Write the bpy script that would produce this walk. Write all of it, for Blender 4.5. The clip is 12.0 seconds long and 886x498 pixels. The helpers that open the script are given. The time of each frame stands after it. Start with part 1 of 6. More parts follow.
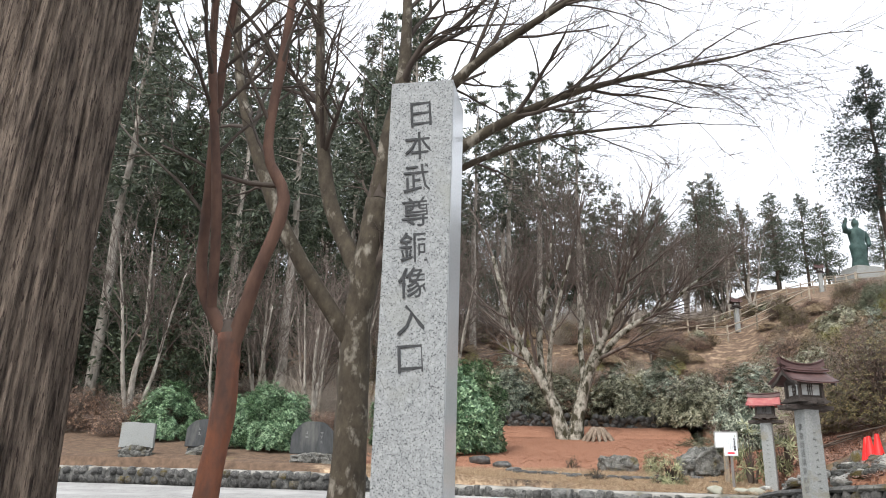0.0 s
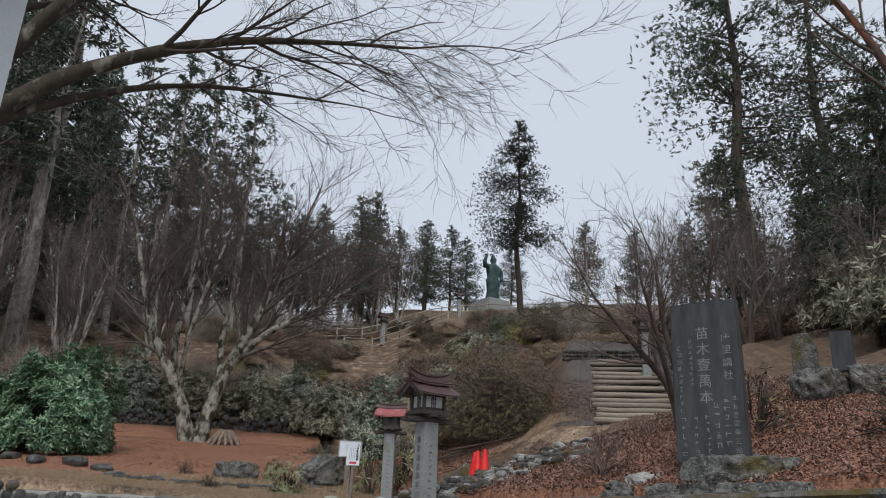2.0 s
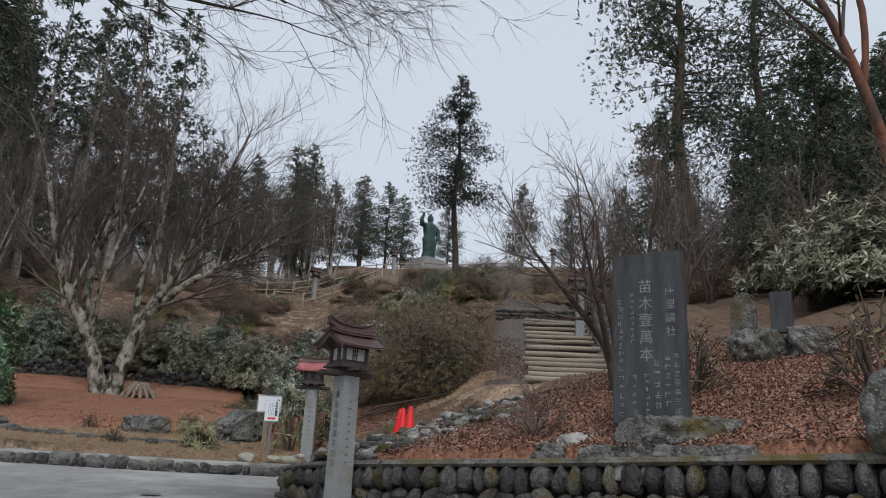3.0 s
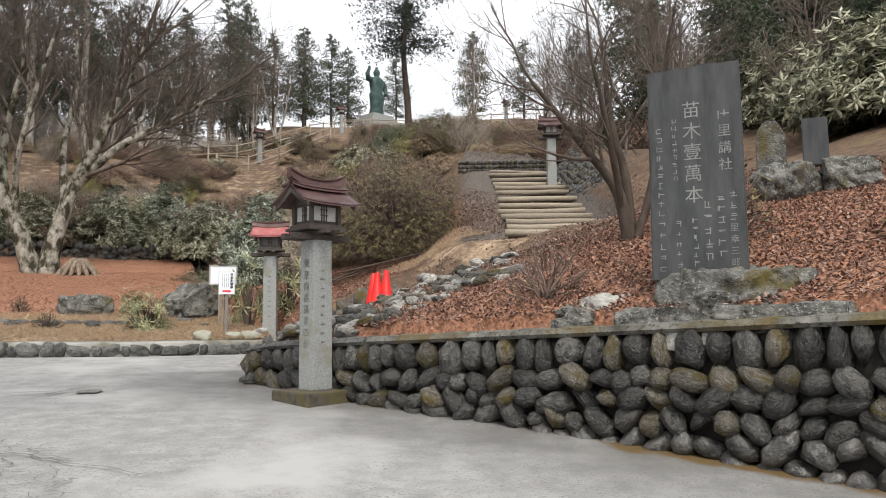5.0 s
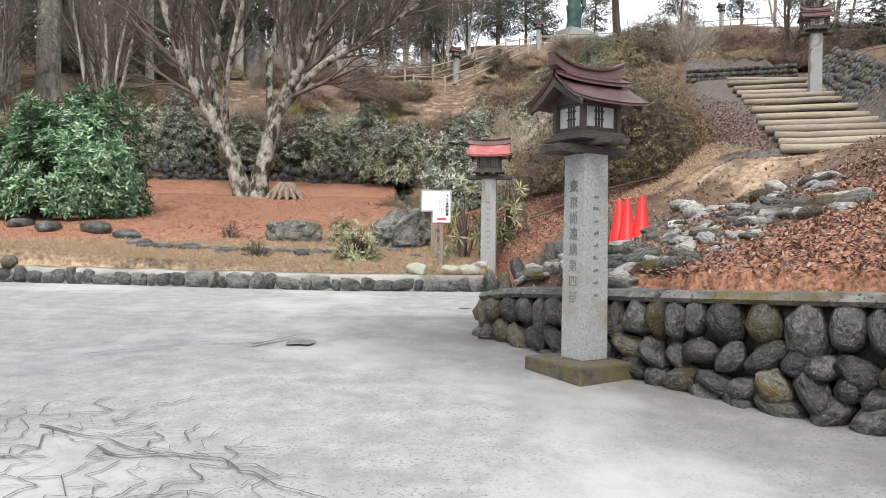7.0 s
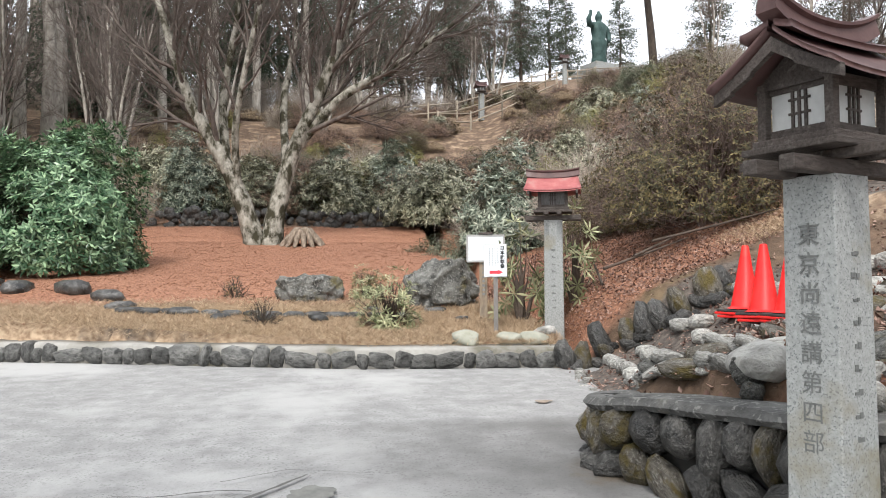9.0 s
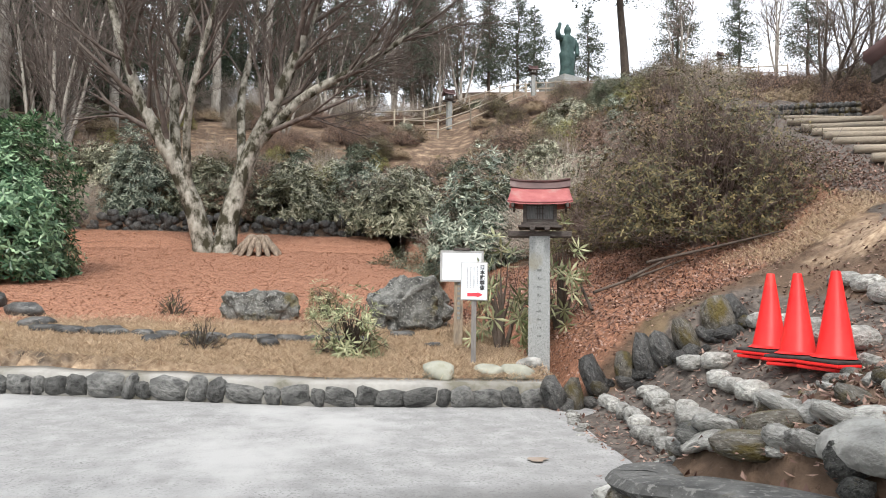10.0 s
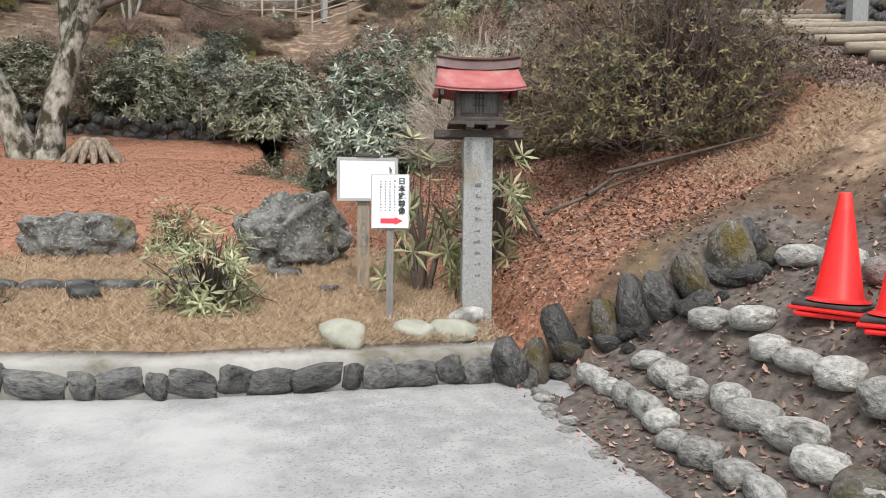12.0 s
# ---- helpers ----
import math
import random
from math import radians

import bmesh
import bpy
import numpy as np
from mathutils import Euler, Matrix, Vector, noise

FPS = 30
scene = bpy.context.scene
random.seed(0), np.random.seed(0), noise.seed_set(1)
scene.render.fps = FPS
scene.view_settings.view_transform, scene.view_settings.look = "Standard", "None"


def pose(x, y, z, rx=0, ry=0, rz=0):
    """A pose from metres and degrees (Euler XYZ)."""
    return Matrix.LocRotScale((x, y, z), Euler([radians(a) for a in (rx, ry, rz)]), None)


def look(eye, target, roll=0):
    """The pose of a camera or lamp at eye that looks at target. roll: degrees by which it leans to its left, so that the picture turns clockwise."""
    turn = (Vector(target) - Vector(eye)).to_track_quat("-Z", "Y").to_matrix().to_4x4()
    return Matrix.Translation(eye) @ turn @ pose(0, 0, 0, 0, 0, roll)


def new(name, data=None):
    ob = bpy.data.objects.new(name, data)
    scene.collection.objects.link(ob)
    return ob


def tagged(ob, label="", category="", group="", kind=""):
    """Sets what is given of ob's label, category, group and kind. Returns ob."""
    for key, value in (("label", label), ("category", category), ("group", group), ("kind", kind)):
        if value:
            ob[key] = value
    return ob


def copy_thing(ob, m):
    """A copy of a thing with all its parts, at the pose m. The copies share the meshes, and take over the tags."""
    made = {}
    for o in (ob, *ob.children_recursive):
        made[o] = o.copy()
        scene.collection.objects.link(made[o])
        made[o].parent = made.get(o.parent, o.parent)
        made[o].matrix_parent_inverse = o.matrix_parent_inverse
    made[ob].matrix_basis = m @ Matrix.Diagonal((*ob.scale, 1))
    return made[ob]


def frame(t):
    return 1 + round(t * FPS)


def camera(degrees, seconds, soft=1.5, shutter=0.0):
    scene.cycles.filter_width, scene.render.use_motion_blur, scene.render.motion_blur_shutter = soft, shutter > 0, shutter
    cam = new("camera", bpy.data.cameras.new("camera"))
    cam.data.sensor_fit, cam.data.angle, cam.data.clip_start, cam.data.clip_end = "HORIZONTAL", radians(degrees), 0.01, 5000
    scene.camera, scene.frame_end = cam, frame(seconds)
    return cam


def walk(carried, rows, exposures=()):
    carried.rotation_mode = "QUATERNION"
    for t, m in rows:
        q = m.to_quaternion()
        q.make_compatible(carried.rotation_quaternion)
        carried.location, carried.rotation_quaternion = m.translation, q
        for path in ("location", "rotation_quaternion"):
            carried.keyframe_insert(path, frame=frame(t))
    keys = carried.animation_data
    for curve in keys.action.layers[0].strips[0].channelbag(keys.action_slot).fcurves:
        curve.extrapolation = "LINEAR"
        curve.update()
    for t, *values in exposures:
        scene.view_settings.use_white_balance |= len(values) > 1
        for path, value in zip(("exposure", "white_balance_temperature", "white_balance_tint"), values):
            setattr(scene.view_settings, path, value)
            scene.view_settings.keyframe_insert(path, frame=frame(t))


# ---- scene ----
cam = camera(61.3, 12.0, soft=1.0)
PATH = [
    (0, (1.663, -0.521, 1.578), (1.301, 1.351, 2.181), 1.7),
    (0.5, (1.65, -0.271, 1.609), (1.327, 1.584, 2.283), 2.6),
    (1, (1.749, 0.048, 1.649), (1.587, 1.913, 2.353), 2.2),
    (1.3, (1.849, 0.21, 1.636), (1.922, 2.084, 2.33), 1.2),
    (1.5, (1.897, 0.377, 1.626), (2.133, 2.241, 2.313), 1.1),
    (2, (2.042, 0.749, 1.694), (2.544, 2.575, 2.337), 2.4),
    (2.5, (2.267, 1.121, 1.753), (2.893, 2.926, 2.344), 3.2),
    (2.7, (2.347, 1.311, 1.743), (3.01, 3.109, 2.317), 3.4),
    (4.3, (2.559, 2.723, 1.899), (3.24, 4.56, 2.302), 0.6),
    (4.5, (2.594, 2.937, 1.951), (3.376, 4.745, 2.301), 0.7),
    (5, (2.694, 3.433, 1.937), (3.528, 5.242, 2.119), -0.5),
    (5.5, (2.729, 3.944, 1.958), (3.404, 5.825, 2.053), 0.9),
    (6, (2.702, 4.531, 2.028), (3.21, 6.465, 2.068), 1.4),
    (6.5, (2.713, 5.199, 2.107), (3.078, 7.165, 2.093), 0.1),
    (6.7, (2.673, 5.407, 2.073), (3.042, 7.373, 2.05), 0.5),
    (8.3, (2.635, 7.5, 2.28), (2.966, 9.472, 2.323), -0.4),
    (8.5, (2.639, 7.716, 2.305), (2.952, 9.69, 2.36), -1.2),
    (9, (2.713, 8.407, 2.336), (3.023, 10.38, 2.424), -0.4),
    (9.5, (2.718, 8.999, 2.432), (3.081, 10.963, 2.535), 1.4),
    (10, (2.786, 9.643, 2.483), (3.198, 11.597, 2.597), 0.9),
    (10.5, (2.787, 10.285, 2.526), (3.319, 12.212, 2.583), 1.4),
    (11, (2.887, 10.902, 2.548), (3.454, 12.82, 2.559), 0.1),
    (11.5, (2.946, 11.575, 2.593), (3.538, 13.484, 2.542), 0.9),
    (12, (3.104, 12.187, 2.613), (3.837, 14.043, 2.485), 0.5),
]
walk(cam, [(t, look(eye, target, roll)) for t, eye, target, roll in PATH],
     [(0, 1.0, 6450, 10), (0.6, 0.77, 6450, 10), (1.0, 0.38, 6350, 10), (1.5, -0.1, 6100, 10), (2.2, -0.2, 6100, 10), (4.4, -0.1, 6400, 10), (4.7, 0.25, 6700, 10), (5.0, 0.75, 6700, 10), (5.3, 0.95, 6600, 10), (5.8, 1.07, 6450, 10), (9.5, 1.07, 6450, 10), (12, 0.98, 6450, 10)])

# ---- light ----
world = bpy.data.worlds.new("overcast_sky")
scene.world = world
world.use_nodes = True
wn, wl = world.node_tree.nodes, world.node_tree.links
sky = wn.new("ShaderNodeTexSky")
sky.sky_type, sky.sun_disc = "NISHITA", False
sky.sun_elevation, sky.sun_rotation = radians(52), radians(200)
sky.air_density, sky.dust_density, sky.ozone_density = 1.0, 6.0, 1.0
cloud = wn.new("ShaderNodeMix")
cloud.data_type = "RGBA"
cloud.inputs[0].default_value = 0.82
cloud.inputs[7].default_value = (8.0, 8.35, 8.8, 1)
wl.new(sky.outputs[0], cloud.inputs[6])
wl.new(cloud.outputs[2], wn["Background"].inputs[0])
wn["Background"].inputs[1].default_value = 0.108
sun_data = bpy.data.lights.new("sun", "SUN")
sun_data.energy, sun_data.angle, sun_data.color = 1.5, radians(14), (1, 0.97, 0.93)
sun = new("sun", sun_data)
sun.matrix_world = look((0, 0, 60), (0 + 12, 0 + 34, 10))

# ---- materials ----


def mat(name, a, b, scale=6.0, rough=0.85, bump=0.4, metal=0.0, stain=None, stain_scale=0.7, stain_cut=0.55, vary=0.0, stretch=(1, 1, 1), fine=60.0, speck=None, spec=0.3, dist=0.01):
    """Two colours mixed by noise, a stain at a larger scale, fine relief, and variation from object to object."""
    m = bpy.data.materials.new(name)
    m.use_nodes = True
    nt = m.node_tree
    n, l = nt.nodes, nt.links
    bsdf = n["Principled BSDF"]
    tc = n.new("ShaderNodeTexCoord")
    mp = n.new("ShaderNodeMapping")
    mp.inputs["Scale"].default_value = stretch
    l.new(tc.outputs["Object"], mp.inputs[0])
    info = n.new("ShaderNodeObjectInfo")
    shift = n.new("ShaderNodeVectorMath")
    shift.operation = "MULTIPLY_ADD"
    l.new(info.outputs["Random"], shift.inputs[0])
    shift.inputs[1].default_value = (37, 19, 53)
    l.new(mp.outputs[0], shift.inputs[2])

    def noise_node(s, detail=5):
        t = n.new("ShaderNodeTexNoise")
        t.inputs["Scale"].default_value, t.inputs["Detail"].default_value, t.inputs["Roughness"].default_value = s, detail, 0.62
        l.new(shift.outputs[0], t.inputs["Vector"])
        return t

    def ramp(src, lo, hi):
        r = n.new("ShaderNodeMapRange")
        r.inputs[1].default_value, r.inputs[2].default_value = lo, hi
        l.new(src, r.inputs[0])
        return r.outputs[0]

    def mix(f, c1, c2):
        x = n.new("ShaderNodeMix")
        x.data_type = "RGBA"
        for s, v in ((0, f), (6, c1), (7, c2)):
            if isinstance(v, (tuple, list)):
                x.inputs[s].default_value = (*v, 1)
            elif isinstance(v, float):
                x.inputs[s].default_value = v
            else:
                l.new(v, x.inputs[s])
        return x.outputs[2]
    n1, n2 = noise_node(scale), noise_node(fine, 3)
    col = mix(ramp(n1.outputs[0], 0.32, 0.68), a, b)
    if speck:
        col = mix(ramp(n2.outputs[0], 0.56, 0.62), col, speck)
    if stain:
        ns = noise_node(stain_scale, 6)
        col = mix(ramp(ns.outputs[0], stain_cut, stain_cut + 0.14), col, stain)
    if vary:
        hsv = n.new("ShaderNodeHueSaturation")
        v = n.new("ShaderNodeMapRange")
        v.inputs[3].default_value, v.inputs[4].default_value = 1 - vary, 1 + vary
        l.new(info.outputs["Random"], v.inputs[0])
        l.new(v.outputs[0], hsv.inputs["Value"])
        l.new(col, hsv.inputs["Color"])
        col = hsv.outputs[0]
    l.new(col, bsdf.inputs["Base Color"])
    bsdf.inputs["Roughness"].default_value, bsdf.inputs["Metallic"].default_value = rough, metal
    bsdf.inputs["Specular IOR Level"].default_value = spec
    if bump:
        add = n.new("ShaderNodeMath")
        add.operation = "MULTIPLY_ADD"
        l.new(n2.outputs[0], add.inputs[0])
        add.inputs[1].default_value = 0.35
        l.new(n1.outputs[0], add.inputs[2])
        bp = n.new("ShaderNodeBump")
        bp.inputs["Strength"].default_value, bp.inputs["Distance"].default_value = bump, dist
        l.new(add.outputs[0], bp.inputs["Height"])
        l.new(bp.outputs[0], bsdf.inputs["Normal"])
    return m


def leaf_mat(name, a, b, rough=0.55, thin=0.14, skewed=2.0):
    """Leaves: colour varies from leaf to leaf, and a little light comes through."""
    m = bpy.data.materials.new(name)
    m.use_nodes = True
    n, l = m.node_tree.nodes, m.node_tree.links
    bsdf = n["Principled BSDF"]
    geo = n.new("ShaderNodeNewGeometry")
    x = n.new("ShaderNodeMix")
    x.data_type = "RGBA"
    x.inputs[6].default_value, x.inputs[7].default_value = (*a, 1), (*b, 1)
    skew = n.new("ShaderNodeMath")
    skew.operation = "POWER"
    skew.inputs[1].default_value = skewed
    l.new(geo.outputs["Random Per Island"], skew.inputs[0])
    l.new(skew.outputs[0], x.inputs[0])
    l.new(x.outputs[2], bsdf.inputs["Base Color"])
    bsdf.inputs["Roughness"].default_value = rough
    bsdf.inputs["Specular IOR Level"].default_value = 0.3
    tr = n.new("ShaderNodeBsdfTranslucent")
    l.new(x.outputs[2], tr.inputs[0])
    mx = n.new("ShaderNodeMixShader")
    mx.inputs[0].default_value = thin
    l.new(bsdf.outputs[0], mx.inputs[1])
    l.new(tr.outputs[0], mx.inputs[2])
    l.new(mx.outputs[0], n["Material Output"].inputs[0])
    return m


GRANITE = mat("granite", (0.22, 0.235, 0.24), (0.36, 0.375, 0.375), 45, 0.75, 0.25, speck=(0.07, 0.075, 0.078), fine=110, stain=(0.26, 0.27, 0.25), stain_scale=1.2, dist=0.004)
POLISHED = mat("polished_granite", (0.46, 0.48, 0.49), (0.52, 0.54, 0.55), 60, 0.16, 0.02, speck=(0.4, 0.42, 0.43), fine=120, spec=0.6)
POST_STONE = mat("weathered_granite", (0.25, 0.26, 0.25), (0.36, 0.37, 0.36), 40, 0.85, 0.35, speck=(0.15, 0.16, 0.16), fine=95, stain=(0.22, 0.20, 0.14), stain_scale=1.6, stain_cut=0.56, dist=0.005)
PLINTH = mat("mossy_plinth", (0.05, 0.045, 0.036), (0.11, 0.095, 0.075), 14, 0.95, 0.7, stain=(0.10, 0.085, 0.03), stain_scale=4, stain_cut=0.5)
RIVER = mat("river_stone", (0.016, 0.016, 0.0155), (0.10, 0.096, 0.088), 5, 0.42, 1.0, stain=(0.02, 0.02, 0.018), stain_scale=2.2, stain_cut=0.52, vary=0.5, fine=12, speck=(0.12, 0.117, 0.108), spec=0.5, dist=0.05)
RIVER_WARM = mat("mossy_river_stone", (0.045, 0.04, 0.032), (0.16, 0.145, 0.12), 6, 0.6, 1.0, stain=(0.085, 0.065, 0.018), stain_scale=2.2, stain_cut=0.47, vary=0.35, fine=18, speck=(0.2, 0.19, 0.165), dist=0.05)
PALE = mat("pale_step_stone", (0.22, 0.215, 0.195), (0.53, 0.52, 0.48), 6, 0.85, 1.0, stain=(0.085, 0.078, 0.066), stain_scale=2.6, stain_cut=0.55, vary=0.25, fine=14, dist=0.05)
ROCK = mat("rugged_rock", (0.035, 0.035, 0.032), (0.21, 0.208, 0.19), 7, 0.9, 1.0, stain=(0.115, 0.092, 0.025), stain_scale=2.0, stain_cut=0.56, vary=0.2, fine=32, speck=(0.25, 0.245, 0.225), dist=0.06)
SLAB = mat("dark_slate", (0.035, 0.038, 0.04), (0.075, 0.078, 0.08), 9, 0.5, 0.4, stain=(0.13, 0.132, 0.122), stain_scale=2.2, stain_cut=0.56, stretch=(1, 1, 0.22), dist=0.01)
INK = mat("letter_ink", (0.035, 0.038, 0.04), (0.06, 0.062, 0.065), 30, 0.8, 0.0)
CHALK = mat("letter_pale", (0.15, 0.16, 0.155), (0.30, 0.305, 0.295), 9, 0.9, 0.0)
CARVED = mat("carved_groove", (0.11, 0.115, 0.11), (0.17, 0.175, 0.17), 30, 0.9, 0.0)
DARK_WOOD = mat("dark_weathered_wood", (0.045, 0.036, 0.032), (0.10, 0.085, 0.075), 10, 0.8, 0.5, stretch=(2, 9, 9), stain=(0.15, 0.14, 0.12), stain_scale=3, stain_cut=0.58, vary=0.15)
COPPER_ROOF = mat("brown_sheet_roof", (0.075, 0.038, 0.036), (0.125, 0.07, 0.064), 7, 0.5, 0.15, stain=(0.17, 0.12, 0.11), stain_scale=3, stain_cut=0.58, spec=0.4)
RED_ROOF = mat("red_painted_roof", (0.30, 0.085, 0.085), (0.40, 0.14, 0.13), 8, 0.6, 0.1, stain=(0.34, 0.2, 0.18), stain_scale=4, stain_cut=0.55)
PAPER = mat("lantern_pane", (0.42, 0.43, 0.42), (0.55, 0.56, 0.54), 9, 0.5, 0.0)
LOG = mat("cut_log", (0.20, 0.165, 0.125), (0.38, 0.325, 0.25), 12, 0.85, 0.6, stretch=(1, 8, 8), stain=(0.22, 0.2, 0.17), stain_scale=3, vary=0.2)
POSTWOOD = mat("post_wood", (0.22, 0.17, 0.12), (0.33, 0.27, 0.2), 10, 0.85, 0.4, stretch=(6, 6, 1), stain=(0.14, 0.12, 0.1), stain_scale=3)
WHITE = mat("sign_white", (0.72, 0.76, 0.80), (0.80, 0.83, 0.86), 6, 0.45, 0.0, stain=(0.62, 0.64, 0.66), stain_scale=3, stain_cut=0.6)
SIGN_EDGE = mat("sign_back", (0.33, 0.33, 0.32), (0.42, 0.42, 0.41), 8, 0.6, 0.0)
RED_PLASTIC = mat("red_cone_plastic", (0.66, 0.014, 0.014), (0.76, 0.024, 0.02), 6, 0.45, 0.05, stain=(0.62, 0.05, 0.035), stain_scale=5, stain_cut=0.6)
BLACK_RUBBER = mat("black_rubber", (0.03, 0.028, 0.028), (0.06, 0.055, 0.05), 12, 0.8, 0.2)
RED_INK = mat("red_ink", (0.7, 0.05, 0.07), (0.75, 0.07, 0.09), 10, 0.5, 0.0)
BRONZE = mat("green_bronze", (0.025, 0.05, 0.047), (0.06, 0.105, 0.095), 2, 0.6, 0.3, metal=0.2)
BARK_CEDAR = mat("cedar_bark", (0.018, 0.013, 0.011), (0.27, 0.215, 0.17), 7, 0.95, 1.0, stretch=(4.5, 4.5, 0.45), stain=(0.12, 0.115, 0.075), stain_scale=0.8, stain_cut=0.58, fine=22, speck=(0.05, 0.036, 0.03), dist=0.05)
BARK_RED = mat("peeling_red_bark", (0.25, 0.09, 0.04), (0.13, 0.06, 0.042), 6, 0.8, 0.7, stretch=(1, 1, 0.45), stain=(0.07, 0.045, 0.036), stain_scale=2.0, stain_cut=0.47, dist=0.02)
LIMB_BROWN = mat("brown_limb_bark", (0.06, 0.034, 0.026), (0.14, 0.078, 0.055), 6, 0.85, 0.6, stretch=(1, 1, 0.4))
BARK_GREY = mat("mottled_grey_bark", (0.19, 0.175, 0.14), (0.46, 0.435, 0.375), 7, 0.9, 1.0, stretch=(1, 1, 0.6), stain=(0.04, 0.036, 0.02), stain_scale=4.2, stain_cut=0.44, vary=0.1, dist=0.03)
BARK_MOSS = mat("mossy_mottled_bark", (0.035, 0.028, 0.02), (0.08, 0.066, 0.046), 9, 0.9, 0.7, stretch=(1, 1, 0.6), stain=(0.25, 0.23, 0.19), stain_scale=5.0, stain_cut=0.55)
BARK_DARK = mat("dark_bark", (0.055, 0.042, 0.033), (0.115, 0.09, 0.072), 8, 0.9, 0.6, stretch=(1, 1, 0.4), vary=0.2)
STUMP_WOOD = mat("stump_wood", (0.09, 0.065, 0.048), (0.34, 0.275, 0.21), 9, 0.9, 0.8, stretch=(2, 2, 0.6), dist=0.02)
TWIG = mat("twig_bark", (0.085, 0.066, 0.056), (0.20, 0.163, 0.14), 6, 0.9, 0.0, vary=0.2)
SHRUB_TWIG = mat("shrub_twig", (0.085, 0.06, 0.05), (0.24, 0.18, 0.155), 3, 0.9, 0.0, vary=0.25)
PALE_TWIG = mat("pale_twig", (0.26, 0.22, 0.18), (0.36, 0.31, 0.26), 3, 0.9, 0.0, vary=0.2)
KERB = mat("kerb_face", (0.05, 0.05, 0.048), (0.20, 0.198, 0.185), 6, 0.8, 1.0, stain=(0.035, 0.035, 0.033), stain_scale=3.0, stain_cut=0.52, vary=0.35, fine=14, dist=0.05)
TWIG_DARK = mat("dark_twig", (0.055, 0.044, 0.036), (0.09, 0.072, 0.06), 6, 0.9, 0.0, vary=0.2)
TRUNK_PALE = mat("pale_trunk", (0.17, 0.15, 0.125), (0.43, 0.395, 0.345), 5, 0.9, 0.8, stretch=(1, 1, 0.4), stain=(0.07, 0.06, 0.045), stain_scale=3, stain_cut=0.56, vary=0.15)
CONIFER = leaf_mat("conifer_needles", (0.03, 0.045, 0.028), (0.12, 0.15, 0.09), 0.55, 0.14, 1.4)
CEDAR_LEAF = leaf_mat("cedar_needles", (0.014, 0.024, 0.017), (0.045, 0.06, 0.038))
CONIFER_FAR = leaf_mat("far_conifer_needles", (0.055, 0.07, 0.05), (0.13, 0.155, 0.105))
RHODO = leaf_mat("rhododendron_leaf", (0.05, 0.055, 0.024), (0.56, 0.55, 0.40), 0.35, 0.14, 1.7)
SMALL_LEAF = leaf_mat("whorled_leaf", (0.10, 0.125, 0.05), (0.50, 0.50, 0.30), 0.4, 0.14, 1.2)
RHODO_PALE = leaf_mat("pale_rhododendron_leaf", (0.06, 0.085, 0.06), (0.52, 0.56, 0.44), 0.35)
EVERGREEN = leaf_mat("evergreen_leaf", (0.03, 0.08, 0.035), (0.36, 0.52, 0.30), 0.3)
GREYGREEN = leaf_mat("grey_green_leaf", (0.06, 0.075, 0.045), (0.33, 0.35, 0.24))
OLIVE = leaf_mat("olive_leaf", (0.032, 0.031, 0.013), (0.24, 0.19, 0.085))
YELLOWGREEN = leaf_mat("yellow_green_leaf", (0.14, 0.14, 0.04), (0.32, 0.29, 0.10))
RUSSET = leaf_mat("russet_leaf", (0.055, 0.036, 0.024), (0.46, 0.29, 0.20))
LITTER = leaf_mat("fallen_leaf", (0.10, 0.052, 0.04), (0.46, 0.31, 0.245), 0.7, 0.1, 1.3)
NEEDLE = leaf_mat("red_needle_litter", (0.22, 0.10, 0.06), (0.46, 0.25, 0.16), 0.8, 0.1, 1.0)
STRAW = leaf_mat("dry_grass", (0.20, 0.13, 0.08), (0.66, 0.52, 0.36), 0.8, 0.2, 0.8)


# ---- mesh helpers ----


def mesh_object(name, verts, faces, material, parent=None, smooth=True, label=""):
    me = bpy.data.meshes.new(name)
    me.from_pydata(verts, [], faces)
    me.materials.append(material)
    if smooth:
        me.polygons.foreach_set("use_smooth", [True] * len(me.polygons))
    ob = new(name, me)
    if parent:
        ob.parent = parent
    if label:
        ob["label"] = label
    return ob


def part(name, bm, material, parent=None, label="", smooth=False):
    me = bpy.data.meshes.new(name)
    bm.normal_update()
    bm.to_mesh(me)
    bm.free()
    me.materials.append(material)
    if smooth:
        me.polygons.foreach_set("use_smooth", [True] * len(me.polygons))
    ob = new(name, me)
    if parent:
        ob.parent = parent
    if label:
        ob["label"] = label
    return ob


def thing(name, m, label, category, group=""):
    ob = new(name)
    ob.matrix_world = m
    return tagged(ob, label, category, group)


def box(bm, lo, hi, bevel=0.0, m=None):
    lo, hi = Vector(lo), Vector(hi)
    made = bmesh.ops.create_cube(bm, size=1)["verts"]
    for v in made:
        v.co = Vector(((v.co[i] + 0.5) * (hi[i] - lo[i]) + lo[i] for i in range(3)))
        if m:
            v.co = m @ v.co
    if bevel:
        bmesh.ops.bevel(bm, geom=list({e for v in made for e in v.link_edges}), offset=bevel, segments=2, affect="EDGES", profile=0.6)
    return bm


def boxed(*args, **kw):
    return box(bmesh.new(), *args, **kw)


